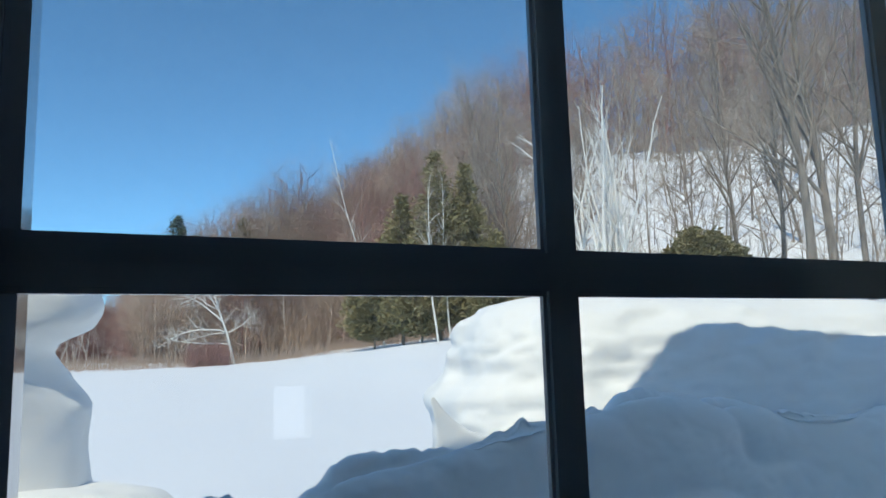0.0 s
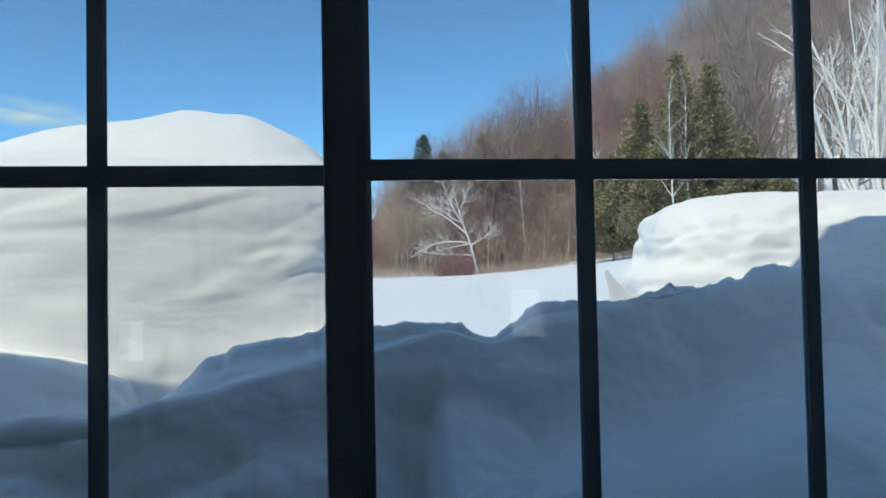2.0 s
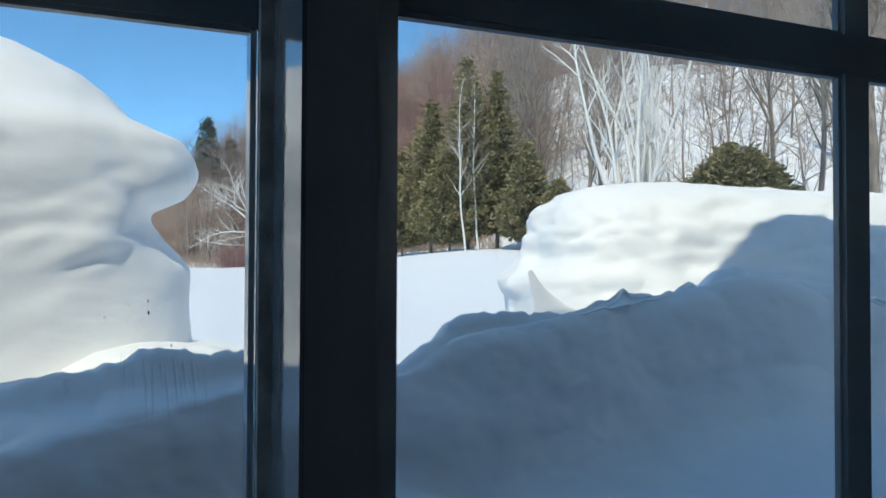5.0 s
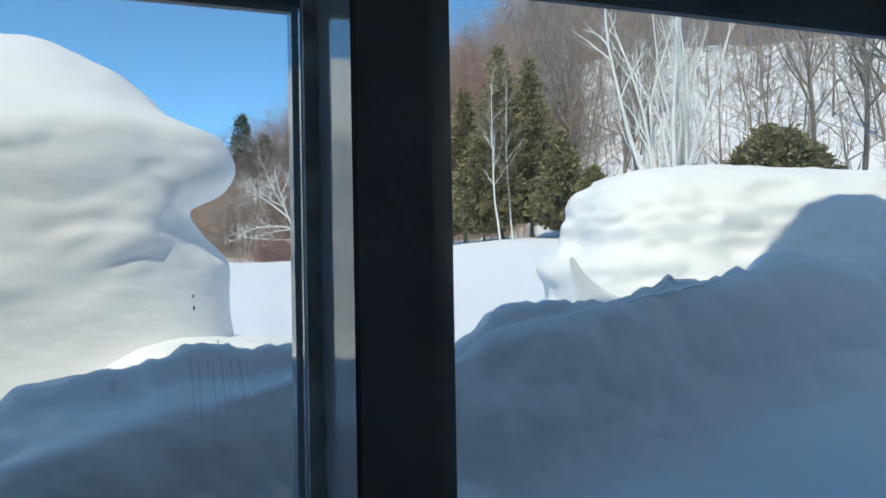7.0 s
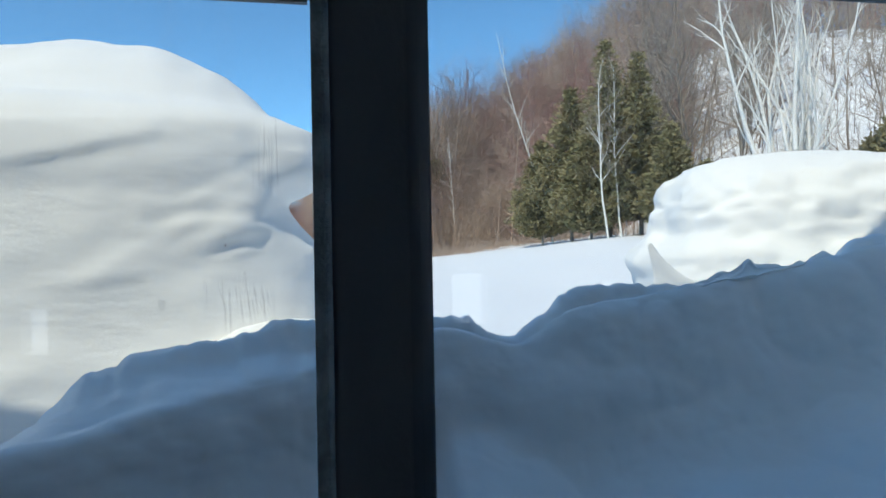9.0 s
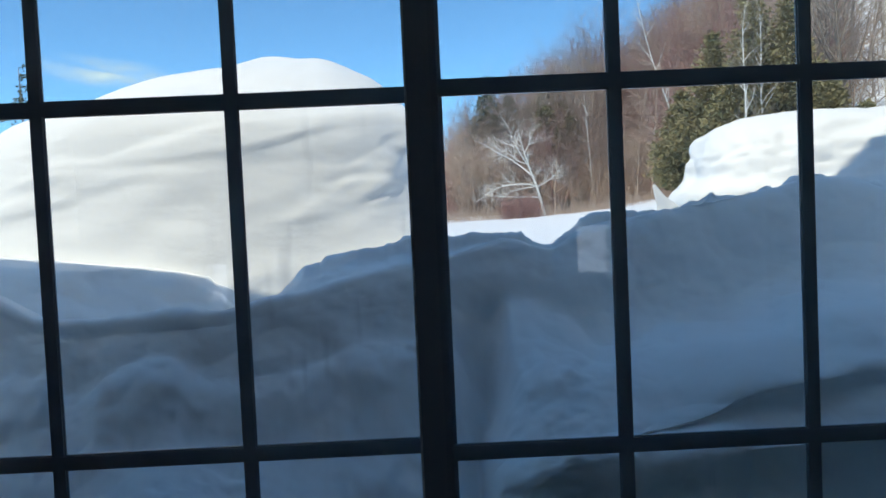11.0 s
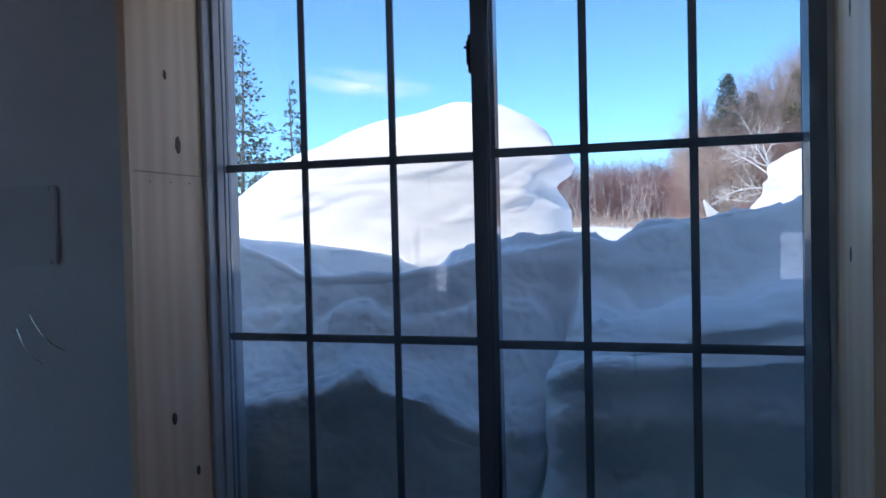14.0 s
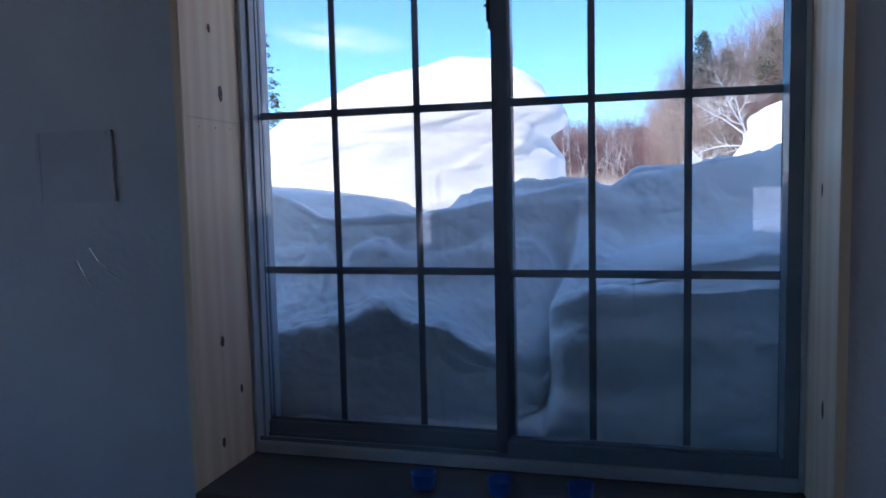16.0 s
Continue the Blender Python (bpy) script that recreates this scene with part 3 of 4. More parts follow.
snow_sweep("snow_bank", BANK_X, [
    (lambda x: 2.6 + 0 * x, lambda x: 0.35 + 0 * x),
    (lambda x: 1.5 + 0 * x, lambda x: crest(x) - 0.42),
    (lambda x: 1.06 + 0 * x, lambda x: crest(x) - 0.10),
    (lambda x: 0.93 + 0 * x, lambda x: crest(x)),
    (lambda x: 0.4 * cliff_y(x) + 0.558, lambda x: 0.5 * crest(x) + 0.5 * edge(x) - 0.006),
    (lambda x: cliff_y(x) + 0.030, lambda x: edge(x) + 0.002),
    (lambda x: cliff_y(x) + 0.016, lambda x: edge(x) - 0.022),
    (lambda x: cliff_y(x) + 0.006, lambda x: 0.55 * edge(x) + 0.45 * base(x)),
    (lambda x: cliff_y(x) - 0.008, lambda x: 0.15 * edge(x) + 0.85 * base(x)),
    (lambda x: cliff_y(x) - 0.045, lambda x: base(x) - 0.006),
    (lambda x: 0.62 * cliff_y(x) + 0.38 * lip_y(x), lambda x: (0.68 - 0.20 * west(x)) * base(x) + (0.32 + 0.20 * west(x)) * lip(x) + hump(x)),
    (lambda x: 0.30 * cliff_y(x) + 0.70 * lip_y(x), lambda x: (0.32 - 0.20 * west(x)) * base(x) + (0.68 + 0.20 * west(x)) * lip(x) + 0.012 * (1 - west(x)) + 0.5 * hump(x + 3)),
    (lambda x: lip_y(x) + 0.03, lambda x: lip(x) + 0.004),
    (lambda x: lip_y(x) + 0.002, lambda x: lip(x) - 0.018),
    (lambda x: lip_y(x) + 0.012, lambda x: either(x, lip(x) - 0.06, 0.45 * lip(x) + 0.55 * tier(x) - 0.004)),
    (lambda x: either(x, lip_y(x) + 0.010, tier_y(x) + 0.030), lambda x: either(x, 0.75 * lip(x) + 0.16, tier(x) + 0.002)),
    (lambda x: either(x, lip_y(x) + 0.006, tier_y(x) + 0.002), lambda x: either(x, 0.6 * lip(x) + 0.256, tier(x) - 0.018)),
    (lambda x: either(x, lip_y(x), tier_y(x) + 0.012), lambda x: either(x, 0.45 * lip(x) + 0.352, tier(x) - 0.07)),
    (lambda x: either(x, lip_y(x) - 0.004, tier_y(x) - 0.004), lambda x: either(x, 0.3 * lip(x) + 0.448, tier(x) - foot(x) - 0.02)),
    (lambda x: either(x, lip_y(x) - 0.006, tier_y(x) + 0.012), lambda x: either(x, 0.15 * lip(x) + 0.544, 0.5 * (tier(x) - foot(x)) + 0.34)),
    (lambda x: 0.43 + 0 * x, lambda x: 0.62 + 0 * x),
    (lambda x: 0.405 + 0 * x, lambda x: 0.2 + 0 * x),
], "shaded bank of settled snow piled against the window", amp=0.014, steps=420)


def snow_mound(name, zs, left, right, front, back, label, amp=0.02, seed=0.0, power=2.4, mat=SNOW, n=220, m=260, nose=None, rough=0.0, strata=0.0, crown=0.0):
    """A heap with a footprint that changes with height; the tables give its four sides at the heights zs."""
    z = np.concatenate([np.linspace(zs[0], zs[-2], n - 24, endpoint=False), zs[-1] - (zs[-1] - zs[-2]) * np.linspace(1, 0, 24) ** 2])
    xl, xr, yf, yb = (curve_through(zs, t, z) for t in (left, right, front, back))
    a = np.linspace(0, 2 * np.pi, m, endpoint=False)
    c, s = np.cos(a), np.sin(a)
    ex = np.sign(c) * np.abs(c) ** (2 / power)
    ey = np.sign(s) * np.abs(s) ** (2 / power)
    cx, hx = ((xl + xr) / 2)[:, None], ((xr - xl) / 2)[:, None]
    split = (0.45 * yf + 0.55 * yb)[:, None] * 0 + np.minimum((0.5 * yf + 0.5 * yb), yf + 0.30)[:, None]
    X = cx + hx * ex
    if nose:
        X = X + nose(z)[:, None] * ease(0.86, 1.0, ex)
    Y = np.where(ey < 0, split + (split - yf[:, None]) * ey, split + (yb[:, None] - split) * ey)
    Z = np.broadcast_to(z[:, None], X.shape)
    d = amp * (fnoise(X * 3.5 + seed, Y * 4, Z * 6, 2) + 0.16 * fnoise(X * 4 + seed, Y * 6, (Z - 0.25 * X) * 10, 2) + 0.12 * fnoise(X * 26, Y * 26 + seed, Z * 30, 3))
    if strata:
        band = fnoise(X * 1.3 + seed, Y * 1.2, (Z - 0.18 * X) * 6, 4)
        crumble = ease(-0.1, 0.5, fnoise(X * 2.2 + 4, Y * 2, (Z - 0.18 * X) * 4 + seed, 2))
        d = d + strata * (0.8 * ease(-0.08, 0.12, band) - 0.4 + crumble * (np.abs(fnoise(X * 7, Y * 7, (Z - 0.22 * X) * 22 + seed, 4)) - 0.3))
    if rough:
        d = d + rough * (np.abs(fnoise(X * 9 + seed, Y * 9, Z * 11, 4)) - 0.35 + 0.25 * fnoise(X * 30, Y * 30, Z * 30 + seed, 2))
    fade = np.minimum(1, (z[-1] - z) / 0.03)[:, None]
    lumps = crown * ease(zs[-4], zs[-1], Z) * fnoise(X * 7 + seed, Y * 7, 0.3, 3)
    V = np.stack([X + d * ex, Y + d * ey * 1.3, Z + 0.35 * d * fade + lumps], -1)
    centre = V[-1].mean(0)
    caps = [centre + (V[-1] - centre) * f + np.array((0, 0, (1 - f * f) * 0.004)) for f in (0.85, 0.6, 0.35, 0.12, 0.01)]
    V = np.concatenate([V, np.stack(caps)])
    ob = mesh_from(name, V.reshape(-1, 3), sheet_quads(n + 5, m, True), mat)
    return tagged(ob, label, "snow heap")


snow_mound("snow_heap", (0.3, 1.20, 1.337, 1.422, 1.451, 1.508, 1.525, 1.556, 1.595, 1.637, 1.662, 1.705, 1.800, 1.845, 1.873, 1.893),
           (-2.3, -1.72, -1.56, -1.44, -1.40, -1.31, -1.285, -1.24, -1.18, -1.12, -1.09, -1.06, -0.86, -0.66, -0.60, -0.53),
           (0.05, 0.02, 0.005, -0.010, -0.014, -0.025, -0.028, -0.033, -0.042, -0.055, -0.075, -0.090, -0.185, -0.268, -0.322, -0.44),
           (1.0, 1.09, 1.12, 1.135, 1.14, 1.15, 1.155, 1.16, 1.17, 1.19, 1.22, 1.38, 1.52, 1.62, 1.70, 1.76),
           (3.4, 2.6, 2.4, 2.2, 2.2, 2.15, 2.15, 2.1, 2.1, 2.05, 2.05, 2.05, 2.0, 1.97, 1.92, 1.80),
           "tall sunlit wind-carved snow heap with an overhanging brow", amp=0.0065, seed=3, power=2.6, mat=SNOW_LAYERED, rough=0.002, strata=0.0050, crown=0.006,
           nose=knotted((0.3, 0.0), (1.337, 0.003), (1.422, 0.013), (1.451, -0.004), (1.508, -0.039), (1.525, -0.032), (1.556, 0.031), (1.595, 0.054), (1.637, 0.047), (1.662, 0.020), (1.705, 0.0), (1.90, 0.0)))
ledge = snow_mound("snow_ledge", (0.3, 1.0, 1.15, 1.23, 1.262, 1.285, 1.30), (-3.0, -2.6, -2.45, -2.4, -2.3, -2.2, -1.4), (-0.3, -0.36, -0.42, -0.46, -0.50, -0.56, -0.85), (0.9, 0.94, 0.96, 0.975, 0.985, 1.0, 1.05), (1.5, 1.4, 1.3, 1.25, 1.22, 1.2, 1.12), "low shaded snow ledge before the heap", amp=0.022, seed=9, power=3.0, rough=0.014)
for v in ledge.data.vertices:  # it climbs away from the window's middle
    v.co.z += 0.09 * max(-0.05, min(0.9, -0.60 - v.co.x)) * max(0.0, min(1.0, (v.co.z - 0.9) / 0.3))
snow_mound("snow_block", (0.3, 1.25, 1.40, 1.45, 1.50, 1.545, 1.575, 1.595, 1.61), (0.61, 0.615, 0.612, 0.664, 0.668, 0.680, 0.718, 0.79, 1.1), (3.6, 3.0, 2.6, 2.4, 2.25, 2.1, 1.95, 1.85, 1.5), (0.96, 1.03, 1.06, 1.08, 1.11, 1.16, 1.22, 1.29, 1.38), (1.75, 1.70, 1.66, 1.64, 1.62, 1.60, 1.58, 1.54, 1.46), "sunlit snow block with a sheer broken end", amp=0.014, seed=21, power=3.0, rough=0.012, strata=0.006, crown=0.011)
snow_mound("snow_apron", (0.3, 1.18, 1.262, 1.29, 1.308, 1.316), (-0.36, -0.27, -0.23, -0.20, -0.15, -0.09), (0.30, 0.19, 0.14, 0.11, 0.06, 0.0), (1.0, 1.05, 1.07, 1.09, 1.12, 1.18), (1.7, 1.5, 1.45, 1.42, 1.38, 1.28), "low sunlit apron of snow at the foot of the heap", amp=0.008, seed=55, power=2.4, rough=0.010, crown=0.006, n=90, m=120)
snow_mound("snow_tusk", (1.2, 1.35, 1.380, 1.406, 1.424), (0.43, 0.450, 0.452, 0.447, 0.443), (0.62, 0.57, 0.505, 0.470, 0.455), (1.03, 1.035, 1.037, 1.038, 1.04), (1.10, 1.065, 1.055, 1.05, 1.045), "small upright horn of snow", amp=0.003, seed=30, power=2.0, n=60, m=40)
snow_mound("snow_crumb", (1.13, 1.175, 1.192, 1.20), (-0.52, -0.515, -0.505, -0.49), (-0.43, -0.435, -0.445, -0.465), (0.85, 0.855, 0.862, 0.875), (0.93, 0.925, 0.915, 0.895), "small glazed lump of snow on the bank", amp=0.003, seed=33, rough=0.006, power=2.2, n=50, m=40)


# unseen lump added on the eave so that its shadow edge steps
snow_mound("roof_shadow_snow", (2.23, 2.30, 2.36, 2.42, 2.46, 2.48), (0.30, 0.28, 0.28, 0.29, 0.36, 0.65), (1.20, 1.24, 1.25, 1.22, 1.15, 0.85), (0.66, 0.635, 0.635, 0.62, 0.58, 0.40), (0.30, 0.30, 0.30, 0.30, 0.30, 0.31), "unseen snow lump added on the roof edge to step the shadow", amp=0.02, seed=41, power=3.0, n=60, m=80)


# ---- ground ----
def ground_z(x, y):
    r, az = np.hypot(x, y), np.degrees(np.arctan2(x, y))
    z = 0.45 + 0.95 * ease(4, 55, r) + 0.05 * fnoise(x * 0.25, y * 0.25, 0, 3) + 0.16 * ease(25, 45, r) * (1 - ease(60, 90, r)) * fnoise(x * 0.14, y * 0.14, 9, 3)
    z = z + 1.15 * ease(7, 27, az) * ease(14, 36, r) * (1 - ease(100, 150, az))
    toe = 30 + 20 * (1 - ease(22, 33, az))
    hill = ease(0, 1, (r - toe) / (84 - toe)) * ease(4, 34, az) * (1 - ease(100, 150, az)) * 20.0
    hill = hill * (1 + 0.06 * fnoise(x * 0.06, y * 0.06, 4, 3)) + 7 * ease(90, 260, r) * ease(10, 40, az) * (1 - ease(100, 150, az))
    inside = (x > -4.2) & (x < 4.0) & (y > -7.0) & (y < 0.3)
    return np.where(inside, -0.3, z + hill)


def stretched(lo, hi, step, far):
    near_ = np.arange(lo, hi + step / 2, step)
    out_ = hi + np.cumsum(step * 1.09 ** np.arange(1, 200))
    out_ = out_[out_ < far]
    in_ = lo - np.cumsum(step * 1.09 ** np.arange(1, 200))
    return np.concatenate([in_[in_ > -far][::-1], near_, out_])


gx, gy = stretched(-9, 9, 0.25, 3000), stretched(-9, 9, 0.25, 3000)
GX, GY = np.meshgrid(gx, gy, indexing="xy")
ground = mesh_from("ground", np.stack([GX, GY, ground_z(GX, GY)], -1).reshape(-1, 3), sheet_quads(len(gy), len(gx)), SNOW_FIELD)
tagged(ground, "snow-covered field rising to a wooded hillside", "ground", kind="structure")


# ---- trees ----
def polar(az, r):
    return r * math.sin(radians(az)), r * math.cos(radians(az))


def prisms(segs, sides=3):
    """Tapered prisms round the segments: rows of p0 (3), p1 (3), r0, r1."""
    segs = np.asarray(segs, float)
    p0, p1, r0, r1 = segs[:, :3], segs[:, 3:6], segs[:, 6], segs[:, 7]
    d = p1 - p0
    d /= np.linalg.norm(d, axis=1)[:, None] + 1e-9
    ref = np.where(np.abs(d[:, 2:3]) > 0.9, np.array([[1.0, 0, 0]]), np.array([[0, 0, 1.0]]))
    u = np.cross(d, ref)
    u /= np.linalg.norm(u, axis=1)[:, None]
    w = np.cross(d, u)
    ring = []
    for p, r in ((p0, r0), (p1, r1)):
        for k in range(sides):
            a = 2 * math.pi * k / sides
            ring.append(p + (u * math.cos(a) + w * math.sin(a)) * r[:, None])
    V = np.stack(ring, 1).reshape(-1, 3)
    base = np.arange(len(segs))[:, None] * 2 * sides
    Q = np.concatenate([base + np.array([[k, (k + 1) % sides, sides + (k + 1) % sides, sides + k]]) for k in range(sides)])
    return V, Q


def grow(rng, start, way, length, radius, bends, wobble, rise=0.0, drift=(0, 0, 0)):
    """A bending stem: its segments."""
    p, d, out = np.array(start, float), np.array(way, float), []
    d /= np.linalg.norm(d)
    for k in range(bends):
        d = d + rng.normal(0, wobble, 3) + np.array([0, 0, rise]) + np.array(drift)
        d /= np.linalg.norm(d)
        q = p + d * length / bends
        out.append((*p, *q, radius * (1 - k / bends * 0.85), radius * (1 - (k + 1) / bends * 0.85)))
        p = q
    return out


def side_shoots(rng, stems, count, length, radius, spread, rise, bends=2, lo=0.2):
    """Shoots that leave the stems sideways."""
    out = []
    for _ in range(count):
        stem = stems[rng.randint(len(stems))]
        f = lo + (1 - lo) * rng.rand()
        k = min(int(f * len(stem)), len(stem) - 1)
        g = f * len(stem) - k
        s = np.array(stem[k])
        p, d = s[:3] + (s[3:6] - s[:3]) * g, s[3:6] - s[:3]
        d /= np.linalg.norm(d) + 1e-9
        side = rng.normal(0, 1, 3)
        side -= d * side.dot(d)
        side /= np.linalg.norm(side) + 1e-9
        out.append(grow(rng, p, d * (1 - spread) + side * spread + np.array([0, 0, rise]), length * (1.15 - 0.75 * f) * rng.uniform(0.6, 1.2), min(radius, s[6] * 0.7) * rng.uniform(0.6, 1.0), bends, 0.14, 0.06))
    return out


def flat(stems):
    return [s for stem in stems for s in stem]


def bare_tree(rng, height, radius, limbs=14, shoots=60, twigs=160, lean=(0, 0), stems=None, twig_r=0.012, spread=0.6, limb=0.42):
    """Segments of the wood (trunk and limbs) and of the twigs."""
    stems = stems or [grow(rng, (0, 0, -0.3), (lean[0], lean[1], 1), height, radius, 8, 0.05, 0.05)]
    l1 = side_shoots(rng, stems, limbs, height * limb, radius * 0.45, spread, 0.25, 4, 0.28)
    l2 = side_shoots(rng, l1 + stems, shoots, height * 0.20, radius * 0.2, 0.6, 0.2, 1 if height == 1.0 else 2, 0.3)
    l3 = side_shoots(rng, l2 + l1, twigs, height * 0.12, twig_r, 0.6, 0.15, 1, 0.2)
    return flat(stems) + flat(l1), flat(l2) + flat(l3)


def tree(name, x, y, wood, twigs, bark, twig_mat, label, z=None):
    zz = float(ground_z(np.array(x), np.array(y))) if z is None else z
    t = thing(name, label, "tree", group=name.replace("_", " ") + "s round the field", at=(x, y, zz))
    V, Q = prisms(wood, 7)
    mesh_from("trunk", V, Q, bark, t)
    if len(twigs):
        V, Q = prisms(twigs, 3)
        mesh_from("crown", V, Q, twig_mat, t)
    return t


def sprays(rng, pts, ways, size):
    """Small leaf sprays: narrow bent quads at the places, along the ways."""
    n = len(pts)
    ways = ways / (np.linalg.norm(ways, axis=1)[:, None] + 1e-9)
    side = np.cross(ways, rng.normal(0, 1, (n, 3)))
    side /= np.linalg.norm(side, axis=1)[:, None] + 1e-9
    up = np.cross(side, ways)
    L = (size * rng.uniform(0.6, 1.4, n))[:, None]
    a = pts - side * L * 0.28
    b = pts + side * L * 0.28
    mid = pts + ways * L * 0.6 + up * L * 0.12
    V = np.stack([a, b, mid + side * L * 0.22, mid - side * L * 0.22, pts + ways * L * 1.1], 1).reshape(-1, 3)
    base = np.arange(n)[:, None] * 5
    T = np.concatenate([base + np.array([[0, 1, 2]]), base + np.array([[0, 2, 3]]), base + np.array([[3, 2, 4]])])
    return V, T


def conifer(name, x, y, height, width, mat, label, rng, tiers=26, droop=0.25, per=26, size=0.3, bare=0.06, ragged=0.25, z=None, fill=1.0):
    zz = float(ground_z(np.array(x), np.array(y))) if z is None else z
    t = thing(name, label, "tree", group=name.replace("_", " ") + "s round the field", at=(x, y, zz))
    stem = grow(rng, (0, 0, -0.3), (rng.normal(0, 0.02), rng.normal(0, 0.02), 1), height + 0.2, height * 0.014, 8, 0.012, 0.05)
    segs, pts, ways = list(stem), [], []
    for k in range(tiers):
        f = bare + (1 - bare) * (k + rng.rand()) / tiers
        reach = width * (1 - f) ** 0.85 * (0.35 + 0.65 * min(1, (f - bare) / 0.12 + 0.3)) + 0.12
        for j in range(max(4, int((9 * (1 - f) + 4) * fill) + 2)):
            a = rng.rand() * 2 * math.pi
            ln = reach * (1 - ragged * rng.rand())
            d = np.array([math.cos(a), math.sin(a), 0.15 - droop * rng.uniform(0.4, 1.4)])
            p = np.array([0, 0, f * height])
            segs.append((*p, *(p + d * ln), 0.012 + 0.012 * (1 - f), 0.004))
            m = max(int(14 * fill), int(per * ln / width))
            g = rng.uniform(0.12, 1.02, m) ** 0.8
            pts.append(p + d * (ln * g)[:, None] + rng.normal(0, 0.035 * width + 0.02, (m, 3)))
            ways.append(d + rng.normal(0, 0.45, (m, 3)) + np.array([0, 0, -0.15]))
    V, Q = prisms(segs, 5)
    mesh_from("trunk", V, Q, BARK_GREY, t)
    V, T = sprays(rng, np.concatenate(pts), np.concatenate(ways), size)
    mesh_from("crown", V, T, mat, t, smooth=False)
    return t


rng = np.random.RandomState(11)

# the white birch clump: stems that fan out of one root
x, y = polar(37.3, 30)
stems = []
for k in range(14):
    a = -0.42 + 0.052 * k + rng.normal(0, 0.02)
    dep = rng.normal(0, 0.12)
    e = np.array([math.cos(radians(37)), -math.sin(radians(37)), 0])
    o = np.array([math.sin(radians(37)), math.cos(radians(37)), 0])
    stems.append(grow(rng, e * a * 0.9 + o * dep + np.array([0, 0, -0.4]), e * a * 0.40 + o * dep + np.array([0, 0, 1]), rng.uniform(8.6, 11.2), rng.uniform(0.085, 0.135), 9, 0.085, 0.03, e * a * 0.03))
l1 = side_shoots(rng, stems, 80, 3.4, 0.065, 0.42, 0.30, 5, 0.2)
l2 = side_shoots(rng, l1 + stems, 600, 1.3, 0.024, 0.50, 0.25, 2, 0.3)
tree("birch_clump", x, y, flat(stems) + flat(l1), flat(l2), BARK_BIRCH, BARK_BIRCH, "white birch clump with many fanning bare stems")

# the bent birch at the edge of the field
x, y = polar(9.0, 42)
br0 = np.random.RandomState(4)
main = grow(br0, (0, 0, -0.3), (-0.22, 0, 1), 5.4, 0.10, 8, 0.07, 0.0)
node = lambda k: main[k][:3]
lim = [main, grow(br0, node(2), (-1.0, 0.1, -0.05), 3.5, 0.052, 9, 0.13, 0.0, (0, 0, -0.01)), grow(br0, node(3), (-1.0, -0.2, 0.55), 3.9, 0.058, 9, 0.15, -0.07), grow(br0, node(3), (-1, 0.4, 0.2), 2.4, 0.036, 7, 0.15, -0.03),
       grow(br0, node(3), (0.9, 0, 0.2), 1.9, 0.036, 6, 0.14, 0.05), grow(br0, node(4), (-0.9, 0.1, 0.9), 4.2, 0.052, 9, 0.12, 0.01), grow(br0, node(5), (-0.9, -0.3, 1.1), 3.2, 0.042, 8, 0.14, 0.0), grow(br0, node(5), (-1.0, 0.2, 0.45), 2.8, 0.036, 8, 0.15, -0.05), grow(br0, node(6), (0.4, 0.1, 1), 1.8, 0.03, 6, 0.13, 0.03)]
l1 = side_shoots(br0, lim, 150, 1.6, 0.020, 0.6, 0.05, 3, 0.25)
l2 = side_shoots(br0, l1 + lim, 1000, 0.8, 0.009, 0.6, 0.05, 2, 0.2)
tree("bent_birch", x, y, flat(lim) + flat(l1), flat(l2), BARK_BIRCH, BARK_BIRCH, "crooked pale birch with long sideways limbs")

# cedars beside the field
for az, r, h, w in ((24.3, 36, 9.2, 2.9), (21.5, 37, 7.4, 2.7), (26.6, 36, 8.4, 2.5), (19.3, 38, 5.2, 2.2), (28.8, 34, 4.8, 1.8), (31.2, 33, 3.0, 1.5), (22.9, 35, 5.0, 2.4)):
    x, y = polar(az, r)
    conifer("cedar", x, y, h, w, CEDAR_LEAF, "olive-green cedar at the edge of the snowy field", rng, tiers=46, droop=-0.15, per=80, size=0.15, bare=0.08, ragged=0.5)
for az, r, h, w in ((41.8, 30, 3.3, 1.8), (43.3, 30, 4.1, 2.3), (44.9, 30, 3.9, 2.3), (46.4, 31, 3.2, 1.9)):
    x, y = polar(az, r)
    conifer("cedar", x, y, h, w, CEDAR_LEAF, "low bushy cedar on the snowy slope", rng, tiers=40, droop=-0.25, per=110, size=0.15, bare=0.02, ragged=0.5)
# spruces behind
for az, r, h, w in ((4.8, 62, 11.6, 3.8), (6.4, 63, 10.0, 3.6), (9.6, 60, 10.6, 4.2), (8.0, 66, 9.2, 3.6), (5.6, 60, 8.0, 3.6), (10.6, 58, 8.0, 3.4), (9.2, 54, 7.6, 3.4), (11.2, 55, 6.8, 3.0)):
    x, y = polar(az, r)
    conifer("spruce", x, y, h, w, PINE_LEAF if az > 9 else NEEDLE, "broad olive-brown conifer among the bare woods" if az > 9 else "dark green spruce rising over the bare woods", rng, tiers=64, per=70, size=0.17, droop=0.3)
x, y = polar(-28.1, 52)
conifer("larch", x, y, 10.6, 2.3, NEEDLE, "thin sparse conifer against the blue sky", rng, tiers=26, per=46, size=0.17, fill=0.4, ragged=0.7, bare=0.2)
x, y = polar(-32.3, 40)
conifer("pine_tree", x, y, 10.6, 3.6, NEEDLE, "broad feathery pine against the blue sky", rng, tiers=26, per=50, size=0.18, droop=0.05, fill=0.5, ragged=0.5)

